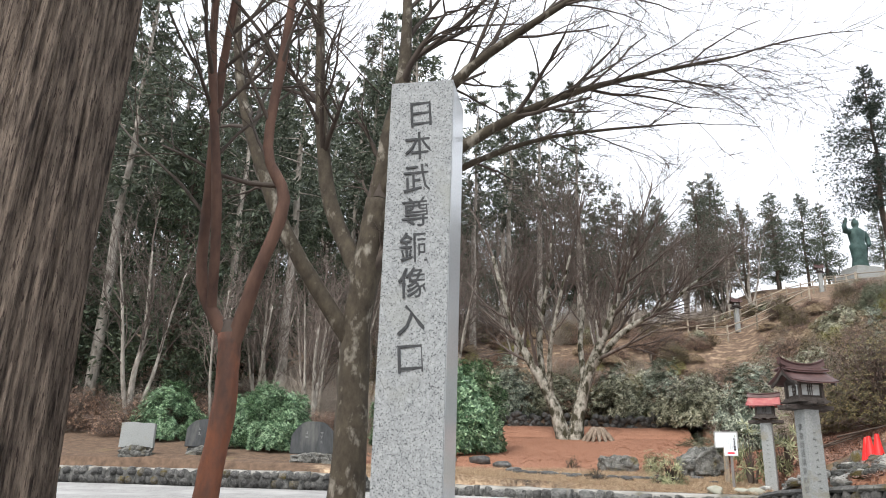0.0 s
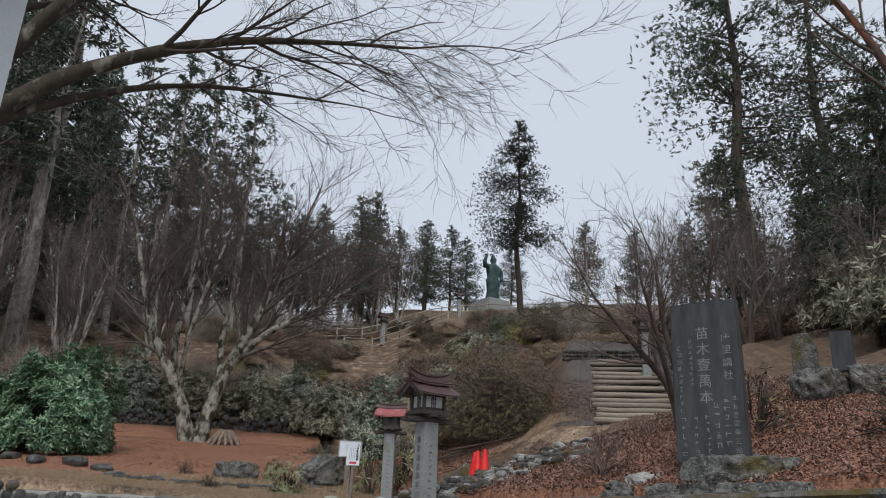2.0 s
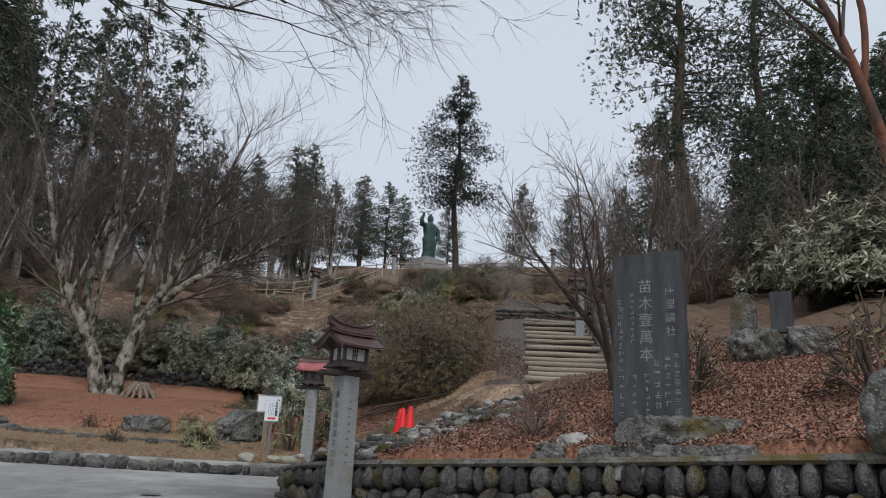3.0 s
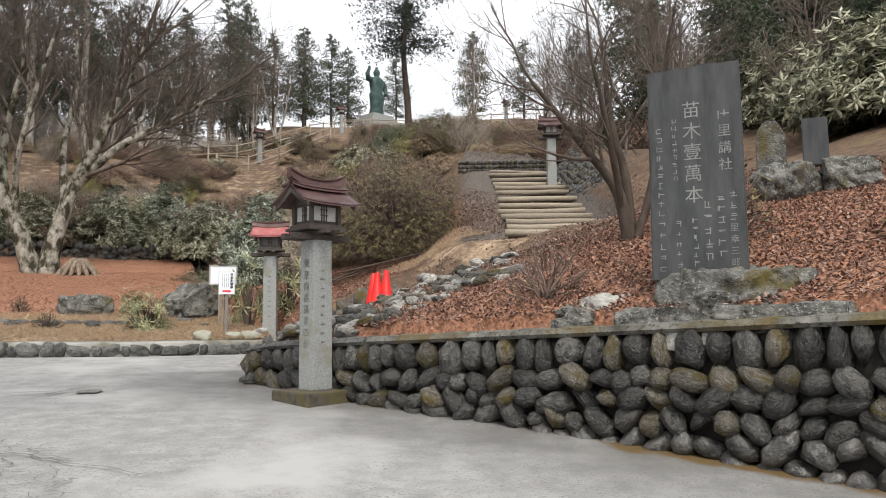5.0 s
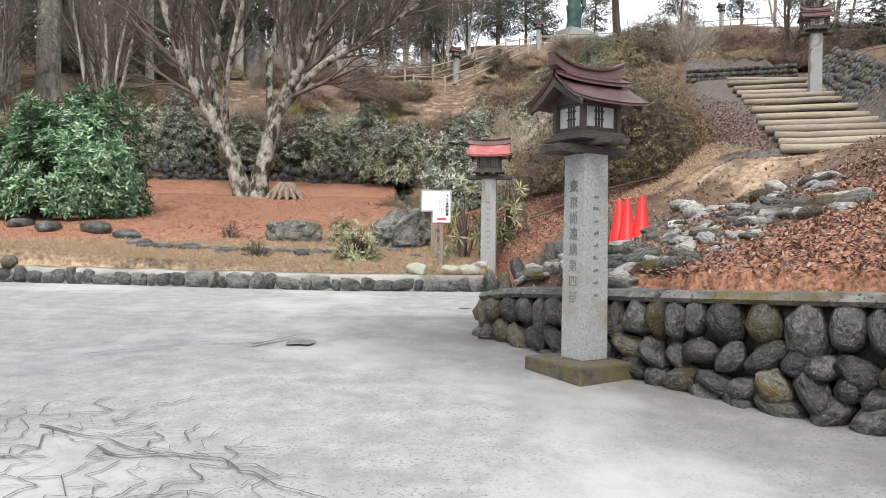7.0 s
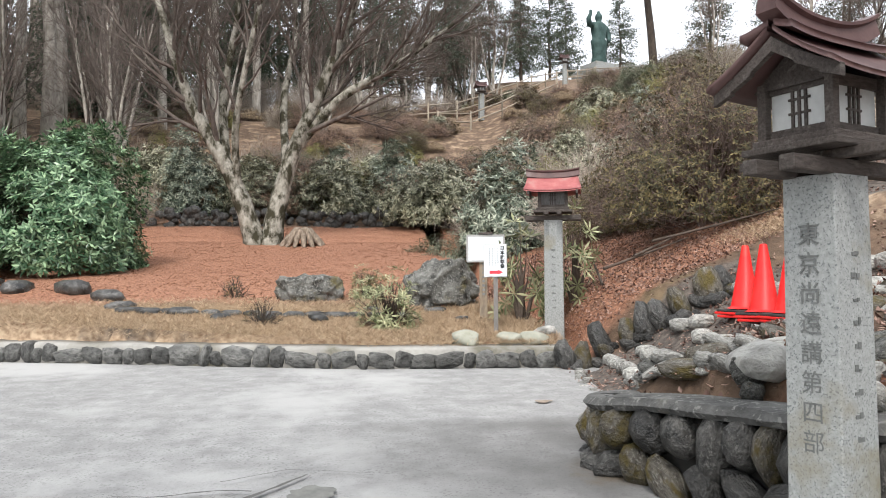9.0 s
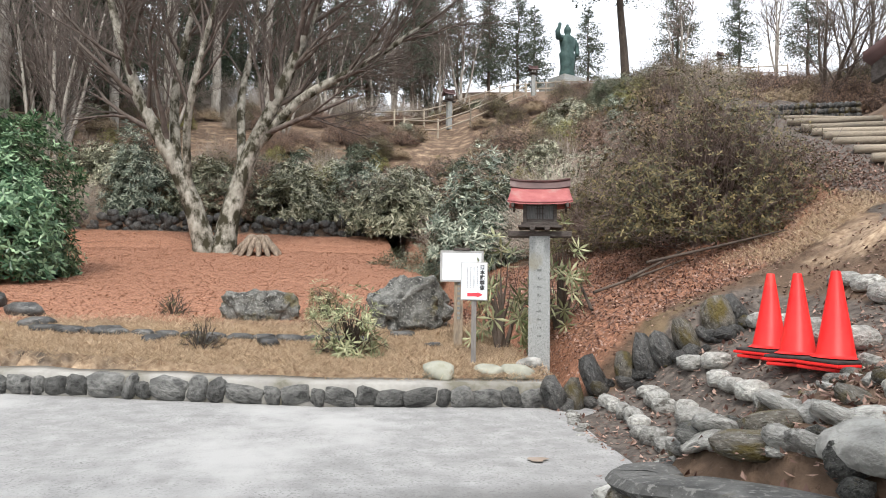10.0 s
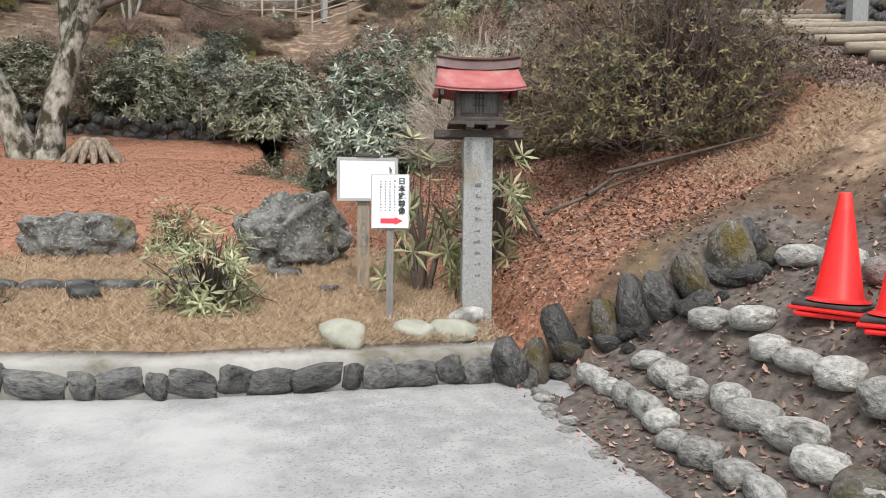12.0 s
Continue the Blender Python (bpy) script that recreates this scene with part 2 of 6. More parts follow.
def tube(V, F, pts, radii, sides, wobble=0.0):
    """A tapered tube along pts, added to the lists V and F."""
    start = len(V)
    n = len(pts)
    side = None
    for i, p in enumerate(pts):
        d = (pts[min(i + 1, n - 1)] - pts[max(i - 1, 0)])
        d = d.normalized() if d.length > 1e-6 else Vector((0, 0, 1))
        if side is None:
            side = d.orthogonal().normalized()
        side = (side - d * side.dot(d)).normalized()
        up = d.cross(side)
        for k in range(sides):
            a = 2 * math.pi * k / sides
            r = radii[i] * (1 + (wobble * noise.noise(Vector((math.cos(a) * 1.5, math.sin(a) * 1.5, i * 0.6))) if wobble else 0))
            V.append(p + (side * math.cos(a) + up * math.sin(a)) * r)
    for i in range(n - 1):
        for k in range(sides):
            a, b = start + i * sides + k, start + i * sides + (k + 1) % sides
            F.append((a, b, b + sides, a + sides))
    F.append(tuple(start + (n - 1) * sides + k for k in range(sides)))


def rnd_dir(rng):
    z = rng.uniform(-1, 1)
    a = rng.uniform(0, 2 * math.pi)
    r = math.sqrt(1 - z * z)
    return Vector((r * math.cos(a), r * math.sin(a), z))


def stone_mesh(name, seed, material, size=(1, 1, 1), rough=0.16, sub=2, flat=0.0, cuts=0):
    """A rounded, uneven stone about 1 across, standing round its middle."""
    bm = bmesh.new()
    bmesh.ops.create_icosphere(bm, subdivisions=sub, radius=0.5)
    rng = random.Random(seed)
    planes = [(rnd_dir(rng), rng.uniform(0.33, 0.45)) for k in range(cuts)]
    for v in bm.verts:
        d = v.co.normalized()
        v.co *= 1 + rough * noise.noise(d * 1.6 + Vector((seed * 7.3, 1, 2))) * 2 + rough * 0.5 * noise.noise(d * 4 + Vector((3, seed, 8)))
        for side, reach in planes:
            over = v.co.dot(side) - reach
            if over > 0:
                v.co -= side * over * 0.9
        if flat:
            v.co = Vector((max(-flat, min(flat, c)) for c in v.co))
        v.co = Vector((v.co[i] * size[i] for i in range(3)))
    me = bpy.data.meshes.new(name)
    bm.to_mesh(me)
    bm.free()
    me.materials.append(material)
    me.polygons.foreach_set("use_smooth", [True] * len(me.polygons))
    return me


def leaf_card(V, F, p, along, across, length, width, fold=0.15):
    """One leaf: two bent quads, added to the lists."""
    i = len(V)
    up = along.cross(across)
    V.extend((p, p + along * length * 0.5 + across * width * 0.5 + up * fold * width, p + along * length, p + along * length * 0.5 - across * width * 0.5 + up * fold * width))
    F.append((i, i + 1, i + 2, i + 3))


# ---- lie of the land ----


def road_z(y):
    y = min(max(y, -60.0), 24.0)
    return 0.221 + 0.0975 * y - 0.00197 * y * y if y > 0 else 0.221 + 0.0975 * y


def smooth(a, b, x):
    t = min(max((x - a) / (b - a), 0.0), 1.0)
    return t * t * (3 - 2 * t)


def wall_x(y):
    """Foot of the boulder wall along the road."""
    if y > 12.9:
        return 4.36
    if y > 10.8:
        return 4.36 + (12.9 - y) * 0.39
    return 5.18 + (10.8 - y) * 0.60 if y > 8.6 else 6.5 + (8.6 - y) * 0.45


def wall_top(y):
    return 1.60 + 0.05 * max(0.0, 13 - max(y, 4.0)) - 0.07 * smooth(12.4, 13.5, y)


def kerb_y(x):
    if x > 3.2:
        return 16.95 + 0.12 * (5.4 - x)
    return 17.214 + 0.33 * (3.2 - x) if x > -2.2 else 18.996 + 0.02 * (-2.2 - x)


def softmax(a, b, k=0.35):
    h = max(k - abs(a - b), 0.0) / k
    return max(a, b) + h * h * k * 0.25


def stair_z(d):
    """Height of the log stairway, d metres up its axis."""
    return 3.29 + 0.31 * max(d, 0.3)


def land_z(x, y):
    """Height of the soil everywhere."""
    road = road_z(y) - 0.14
    lawn = 1.60 + 0.155 * (min(y, 30.0) - 17.4) if y > 17.4 else 1.60 - 0.02 * (17.4 - y)
    if x < -3:
        lawn += 0.02 * (-3 - x)
    if y > 16:
        lawn -= 0.04 * (1 - smooth(0.3, 0.9, y - kerb_y(x)))
    edge = wall_x(y) if y < 14.0 else 4.36 + 1.24 * smooth(14, 17.5, y)
    top = wall_top(y) if y < 14.5 else 1.60
    # the hill behind the lawn climbs as it does beside the stairway
    run = max(0.0, max(x, 11.5 * smooth(31, 48, y)) - edge)
    slope = 0.33 + 0.07 * smooth(13.5, 16.5, y)
    right = top + slope * min(run, 12.5) + 0.14 * min(max(0.0, run - 12.5), 30.0) + 0.06 * (min(max(y, 14.0), 30.0) - 14)
    if y > 14:
        right -= 0.7 * (1 - smooth(-0.2, 0.9, x - edge)) * (1 - smooth(29, 31, y))
    high = softmax(lawn, right) if y > 14 else right
    # path of stone steps between the boulder line and the wall
    if 13.2 < y < 17.5 and x < 10.5:
        step = 1.22 + 0.28 * max(0.0, min(x, 6.1) - 5.25) + 0.48 * max(0.0, x - 6.1) + 0.14 * smooth(6.2, 6.7, x)
        far = 17.0 - 0.45 * smooth(6.2, 6.9, x) + 0.1 * smooth(7.2, 8.0, x)
        w = smooth(13.25, 14.1, y) * (1 - smooth(far - 0.15, far + 0.35, y)) * (1 - smooth(9.4, 10.5, x))
        high = high * (1 - w) + min(step, high) * w
    # level treads of the log stairway
    along, off = (x - 10.46) * 0.445 + (y - 15.6) * 0.895, (x - 10.46) * 0.895 - (y - 15.6) * 0.445
    if -1.5 < along < 20 and abs(off) < 4:
        w = (1 - smooth(1.3, 1.75, off)) * (1 - smooth(1.3, 2.6, -off)) * smooth(-1.5, -0.2, along) * (1 - smooth(17, 20, along))
        if off > 0 and along > 0:
            high += 0.45 * smooth(1.6, 2.4, off) * (1 - smooth(3, 4, off)) * smooth(0, 1.5, along) * (1 - smooth(12, 15, along))
        high = high * (1 - w) + stair_z(along) * w
    # hillside
    rise = 0.295 * max(0.0, min(y, 53.0) - 29.5) + 0.26 * max(0.0, min(y, 80.0) - 53.0) - 0.12 * max(0.0, y - 84.0)
    high += rise * (smooth(-1, 4, abs(off)) if along < 18 else 1.0)
    if y > 17.0 or x > 5.0:
        high += 0.10 * noise.noise(Vector((x * 0.35, y * 0.35, 0.0))) * smooth(17.5, 22, y if y > 17 else 17 + max(0, x - 7.0))
        high += 0.9 * noise.noise(Vector((x * 0.08, y * 0.08, 3.0))) * smooth(31, 40, y)
    # which side of the edge
    if y > 14.3 and x < 5.6:
        k = smooth(kerb_y(x) + 0.22, kerb_y(x) + 0.36, y)
        if x > 4.3 and y < 17.0:
            k = max(k, smooth(5.0, 5.35, x) if y > 14.6 else smooth(4.75, 5.0, x))
    else:
        k = smooth(edge + 0.30, edge + 0.50, x)
    z = road * (1 - k) + high * k
    # planted bed with the tall trees and the pillar
    bed = (1 - smooth(0.9, 1.6, x)) * (1 - smooth(5.6, 6.6, y + 0.5 * max(0, x + 0.5)))
    bed = max(bed, (1 - smooth(-0.6, 0.1, x)) * (1 - smooth(9.3, 10.0, y)))
    return z + 0.20 * bed * (1 - k)


# ---- ground and road ----


def spaced(lo, hi, fine_lo, fine_hi, step):
    """Grid lines: even between fine_lo and fine_hi, growing wider outside."""
    out = list(np.arange(fine_lo, fine_hi + step / 2, step))
    d, a = step, fine_lo
    while a > lo:
        d *= 1.18
        a -= d
        out.insert(0, a)
    d, a = step, out[-1]
    while a < hi:
        d *= 1.18
        a += d
        out.append(a)
    return [float(v) for v in out]


def zone_mat():
    """Soil: brown earth with red needle litter, dry straw grass, leaf litter and moss by zones with ragged borders."""
    m = mat("hill_soil", (0.075, 0.05, 0.034), (0.17, 0.112, 0.075), 5, 0.95, 0.9, stain=(0.19, 0.15, 0.07), stain_scale=0.5, stain_cut=0.6, fine=40, dist=0.03)
    n, l = m.node_tree.nodes, m.node_tree.links
    bsdf = n["Principled BSDF"]
    base = bsdf.inputs["Base Color"].links[0].from_socket
    tc = n["Texture Coordinate"]
    for name, c1, c2, sc in (("litter", (0.17, 0.078, 0.048), (0.40, 0.205, 0.128), 26), ("straw", (0.26, 0.175, 0.11), (0.54, 0.41, 0.28), 14), ("dirt", (0.06, 0.05, 0.043), (0.145, 0.122, 0.104), 14)):
        at = n.new("ShaderNodeAttribute")
        at.attribute_name = name
        ns = n.new("ShaderNodeTexNoise")
        ns.inputs["Scale"].default_value, ns.inputs["Detail"].default_value = sc, 6
        l.new(tc.outputs["Object"], ns.inputs["Vector"])
        nb = n.new("ShaderNodeTexNoise")
        nb.inputs["Scale"].default_value, nb.inputs["Detail"].default_value = 2.2, 8
        l.new(tc.outputs["Object"], nb.inputs["Vector"])
        cm = n.new("ShaderNodeMix")
        cm.data_type = "RGBA"
        cm.inputs[6].default_value, cm.inputs[7].default_value = (*c1, 1), (*c2, 1)
        r = n.new("ShaderNodeMapRange")
        r.inputs[1].default_value, r.inputs[2].default_value = 0.35, 0.65
        l.new(ns.outputs[0], r.inputs[0])
        l.new(r.outputs[0], cm.inputs[0])
        ad = n.new("ShaderNodeMath")
        ad.operation = "ADD"
        l.new(at.outputs["Fac"], ad.inputs[0])
        l.new(nb.outputs[0], ad.inputs[1])
        rr = n.new("ShaderNodeMapRange")
        rr.inputs[1].default_value, rr.inputs[2].default_value = 0.86, 1.16
        l.new(ad.outputs[0], rr.inputs[0])
        mx = n.new("ShaderNodeMix")
        mx.data_type = "RGBA"
        l.new(rr.outputs[0], mx.inputs[0])
        l.new(base, mx.inputs[6])
        l.new(cm.outputs[2], mx.inputs[7])
        base = mx.outputs[2]
    l.new(base, bsdf.inputs["Base Color"])
    return m


def litter_at(x, y):
    red = smooth(19.3, 21.0, y + 0.5 * noise.noise(Vector((x, y, 0)))) * (1 - smooth(30.5, 31.5, y)) * (1 - smooth(6.5, 8.5, x)) * smooth(-6, -3.5, x)
    bank = smooth(0.15, 0.6, x - wall_x(y)) * (1 - smooth(13.2, 14.2, y)) * (1 - smooth(9, 16, x)) * 0.8 * (1 - 0.6 * smooth(11.3, 12.6, y))
    back = smooth(16.9, 17.4, y) * smooth(5.3, 5.8, x) * (1 - smooth(11, 13, x)) * (1 - smooth(22, 25, y)) * 0.7
    left = smooth(30.5, 31.5, y) * (1 - smooth(36, 39, y)) * (1 - smooth(-2.5, -0.5, x)) * smooth(-14, -10, x) * 0.55
    return max(red, bank, back, left)


def straw_at(x, y):
    lawn = smooth(0.0, 0.3, y - kerb_y(x)) * (1 - smooth(19.2, 20.6, y)) * (1 - smooth(5.3, 6.0, x)) * smooth(-7, -4, x)
    path = smooth(7.9, 8.6, x) * (1 - smooth(9.6, 10.2, x)) * smooth(14.3, 15, y) * (1 - smooth(17.6, 18.8, y)) * 0.5
    hill = 0.36 * smooth(33, 40, y)
    return max(lawn, path, hill)


def dirt_at(x, y):
    along, off = (x - 10.46) * 0.445 + (y - 15.6) * 0.895, (x - 10.46) * 0.895 - (y - 15.6) * 0.445
    if -0.3 < along < 19 and abs(off) < 1.6:
        return 1.0
    if ((x - 0.5) / 1.1) ** 2 + ((y - kerb_y(x) - 0.45) / 0.3) ** 2 < 1:
        return 0.5
    return smooth(4.6, 4.9, x) * (1 - smooth(7.6, 8.2, x)) * smooth(14.2, 14.6, y) * (1 - smooth(16.6, 17.1, y))


def make_ground():
    xs, ys = spaced(-500, 500, -9, 16, 0.2), spaced(-300, 700, -1, 34, 0.2)
    verts = [(x, y, land_z(x, y)) for y in ys for x in xs]
    w = len(xs)
    faces = [(j * w + i, j * w + i + 1, (j + 1) * w + i + 1, (j + 1) * w + i) for j in range(len(ys) - 1) for i in range(w - 1)]
    ob = mesh_object("ground", verts, faces, zone_mat())
    for name, fn in (("litter", litter_at), ("straw", straw_at), ("dirt", dirt_at)):
        a = ob.data.attributes.new(name, "FLOAT", "POINT")
        a.data.foreach_set("value", [fn(v[0], v[1]) for v in verts])
    return tagged(ob, "brown hillside soil with red needle litter and dry grass", "ground", kind="structure")


make_ground()

ASPHALT = mat("worn_asphalt", (0.225, 0.222, 0.216), (0.345, 0.341, 0.332), 4.5, 0.72, 1.0, speck=(0.185, 0.183, 0.178), fine=48, stain=(0.385, 0.381, 0.37), stain_scale=0.55, stain_cut=0.5, dist=0.008)


def make_road():
    xs, ys = [-30 + 0.25 * i for i in range(163)], [-40 + 0.25 * i for i in range(247)]
    verts, faces, w = [], [], len(xs)
    for y in ys:
        for x in xs:
            verts.append((x, y, road_z(y) + 0.012 * noise.noise(Vector((x * 0.5, y * 0.5, 0)))))
    for j in range(len(ys) - 1):
        for i in range(w - 1):
            faces.append((j * w + i, j * w + i + 1, (j + 1) * w + i + 1, (j + 1) * w + i))
    nt = ASPHALT.node_tree
    bsdf = nt.nodes["Principled BSDF"]
    src = bsdf.inputs["Base Color"].links[0].from_socket
    # asphalt colour darker towards the foot of the wall, broken up by noise
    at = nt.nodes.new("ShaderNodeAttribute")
    at.attribute_name = "wall_dark"
    road_noise = nt.nodes.new("ShaderNodeTexNoise")
    road_noise.inputs["Scale"].default_value, road_noise.inputs["Detail"].default_value = 1.6, 8
    nt.links.new(nt.nodes["Texture Coordinate"].outputs["Object"], road_noise.inputs["Vector"])
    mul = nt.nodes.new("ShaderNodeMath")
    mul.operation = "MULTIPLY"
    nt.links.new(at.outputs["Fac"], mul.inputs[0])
    nt.links.new(road_noise.outputs[0], mul.inputs[1])
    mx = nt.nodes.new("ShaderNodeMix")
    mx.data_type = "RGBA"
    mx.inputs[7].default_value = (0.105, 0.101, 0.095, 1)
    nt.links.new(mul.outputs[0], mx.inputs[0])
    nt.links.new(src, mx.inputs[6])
    # brown moss and silt gathered along the foot of the wall
    at2 = nt.nodes.new("ShaderNodeAttribute")
    at2.attribute_name = "silt"
    ad = nt.nodes.new("ShaderNodeMath")
    ad.operation = "ADD"
    nt.links.new(at2.outputs["Fac"], ad.inputs[0])
    nt.links.new(road_noise.outputs[0], ad.inputs[1])
    cut = nt.nodes.new("ShaderNodeMapRange")
    cut.inputs[1].default_value, cut.inputs[2].default_value = 0.95, 1.2
    nt.links.new(ad.outputs[0], cut.inputs[0])
    mx2 = nt.nodes.new("ShaderNodeMix")
    mx2.data_type = "RGBA"
    mx2.inputs[7].default_value = (0.13, 0.085, 0.035, 1)
    nt.links.new(cut.outputs[0], mx2.inputs[0])
    nt.links.new(mx.outputs[2], mx2.inputs[6])
    nt.links.new(mx2.outputs[2], bsdf.inputs["Base Color"])
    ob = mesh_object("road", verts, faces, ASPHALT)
    b = ob.data.attributes.new("silt", "FLOAT", "POINT")
    b.data.foreach_set("value", [(1 - smooth(0.0, 0.5, wall_x(v[1]) - v[0])) * (0.45 + 0.4 * smooth(9.5, 7.5, v[1])) if v[1] < 13.5 else 0.0 for v in verts])
    a = ob.data.attributes.new("wall_dark", "FLOAT", "POINT")
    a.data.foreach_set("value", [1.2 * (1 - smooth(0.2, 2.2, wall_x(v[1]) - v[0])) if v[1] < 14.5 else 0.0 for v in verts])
    return tagged(ob, "worn pale grey asphalt forecourt with cracks", "road", kind="structure")


make_road()

CRACK = mat("crack_dark", (0.085, 0.081, 0.076), (0.14, 0.134, 0.127), 12, 0.95, 0.0)


def make_cracks():
    """Crazed asphalt: thin dark grooves on the road."""
    rng = random.Random(4)
    V, F = [], []

    def line(x, y, ang, length, width):
        px, py = x, y
        steps = max(2, int(length / 0.07))
        last = None
        for i in range(steps):
            ang += rng.uniform(-0.2, 0.2) if rng.random() < 0.75 else rng.uniform(-0.9, 0.9)
            nx, ny = px + math.cos(ang) * 0.07, py + math.sin(ang) * 0.07
            wd = width * (1 - 0.7 * i / steps) * rng.uniform(0.6, 1.3)
            sx, sy = -math.sin(ang) * wd, math.cos(ang) * wd
            a = len(V)
            if last is None:
                V.extend([(px + sx, py + sy, road_z(py) + 0.018), (px - sx, py - sy, road_z(py) + 0.018)])
                last = a
                a += 2
            V.extend([(nx + sx, ny + sy, road_z(ny) + 0.018), (nx - sx, ny - sy, road_z(ny) + 0.018)])
            F.append((last, last + 1, a + 1, a))
            last = a
            px, py = nx, ny
    # crazing: the borders of uneven cells in a worn patch
    nx, ny, cell = 15, 19, 0.15

    def node(i, j):
        a, b = noise.noise(Vector((i * 3.7, j * 2.9, 1.3))), noise.noise(Vector((i * 2.3, j * 4.1, 7.7)))
        x, y = 0.35 + (i + 0.5 * (j % 2)) * cell + 0.11 * a, 8.0 + j * cell + 0.11 * b
        return x, y

    def join(p, q, width):
        for k in range(3):
            a, b = k / 3, (k + 1) / 3
            pts = []
            for u in (a, b):
                jig = 0.035 * noise.noise(Vector((p[0] * 9 + u * 5, p[1] * 9, 2.0))) * math.sin(math.pi * u)
                pts.append((p[0] + (q[0] - p[0]) * u + jig * 3, p[1] + (q[1] - p[1]) * u - jig * 3))
            (xa, ya), (xb, yb) = pts
            L = math.hypot(xb - xa, yb - ya) or 1.0
            sx, sy = -(yb - ya) / L * width, (xb - xa) / L * width
            n = len(V)
            V.extend([(xa + sx, ya + sy, road_z(ya) + 0.016), (xa - sx, ya - sy, road_z(ya) + 0.016), (xb - sx, yb - sy, road_z(yb) + 0.016), (xb + sx, yb + sy, road_z(yb) + 0.016)])
            F.append((n, n + 1, n + 2, n + 3))
    for i in range(nx):
        for j in range(ny):
            p = node(i, j)
            # the patch leans from far and near the trees towards the wall
            away = abs((p[0] - 1.65) * 0.77 + (p[1] - 9.5) * 0.64) / 0.75
            along = abs((p[0] - 1.65) * -0.64 + (p[1] - 9.5) * 0.77) / 1.7
            if away + 0.5 * noise.noise(Vector((p[0] * 2, p[1] * 2, 5))) > 1 or along > 1:
                continue
            for di, dj in ((1, 0), (0, 1)):
                if rng.random() < (0.8 if dj else 0.6):
                    join(p, node(i + di, j + dj), rng.choice((0.002, 0.003, 0.0045)))
    line(1.6, 9.9, -1.0, 2.0, 0.011)
    line(1.2, 10.3, -0.6, 1.6, 0.009)
    line(2.2, 12.6, 0.1, 0.7, 0.02)
    line(2.3, 12.8, 2.7, 0.8, 0.012)
    line(2.1, 13.0, 0.3, 1.0, 0.006)
    line(0.9, 12.3, 0.2, 0.9, 0.008)
    return tagged(mesh_object("road_cracks", V, F, CRACK, smooth=False), "dark branching cracks in the asphalt", "crack", kind="structure")


make_cracks()


def blot(name, x, y, r, material, label, seed, ratio=0.4):
    V, F = [(x, y, road_z(y) + 0.014)], []
    for k in range(28):
        a = 2 * math.pi * k / 28
        rr = r * (0.8 + 0.45 * noise.noise(Vector((math.cos(a) * 1.8, math.sin(a) * 1.8, seed + 0.37))))
        px, py = x + rr * math.cos(a), y + rr * ratio * math.sin(a)
        V.append((px, py, road_z(py) + 0.014))
    F = [(0, 1 + k, 1 + (k + 1) % 28) for k in range(28)]
    return tagged(mesh_object(name, V, F, material), label, "patch", kind="structure")


blot("road_patch", 2.62, 12.72, 0.19, mat("patch_grey", (0.15, 0.15, 0.14), (0.22, 0.22, 0.2), 12, 0.9, 0.4), "rough grey repair patch in the asphalt", 3, 0.9)
RUSTY = mat("rusty_stain", (0.24, 0.18, 0.135), (0.31, 0.26, 0.215), 9, 0.9, 0.2)
blot("road_stain", 4.66, 15.0, 0.10, RUSTY, "small rusty brown stain on the asphalt", 5, 0.8)
blot("road_stain", 0.2, 11.2, 0.25, RUSTY, "small rusty brown stain on the asphalt", 8, 0.5)


# ---- stone lanterns ----


def text_mesh(name, body, size, material, parent, m, depth=0.003, label="", column=None, bold=0.0):
    """Lettering as a thin mesh; column: spacing of characters set one below the other."""
    V, F = [], []
    for k, ch in enumerate(body if column else [body]):
        cu = bpy.data.curves.new(name, "FONT")
        cu.body, cu.size, cu.extrude, cu.align_x, cu.align_y = ch, size, depth, "CENTER", "CENTER"
        cu.resolution_u = 2
        cu.offset = bold
        ob = bpy.data.objects.new(name, cu)
        scene.collection.objects.link(ob)
        me = bpy.data.meshes.new_from_object(ob.evaluated_get(bpy.context.evaluated_depsgraph_get()))
        base = len(V)
        V.extend(Vector((v.co.x, v.co.y - (k * column if column else 0), v.co.z)) for v in me.vertices)
        F.extend(tuple(base + i for i in p.vertices) for p in me.polygons)
        bpy.data.objects.remove(ob)
        bpy.data.curves.remove(cu)
        bpy.data.meshes.remove(me)
    ob = mesh_object(name, V, F, material, parent, False, label)
    ob.matrix_local = m
    return ob


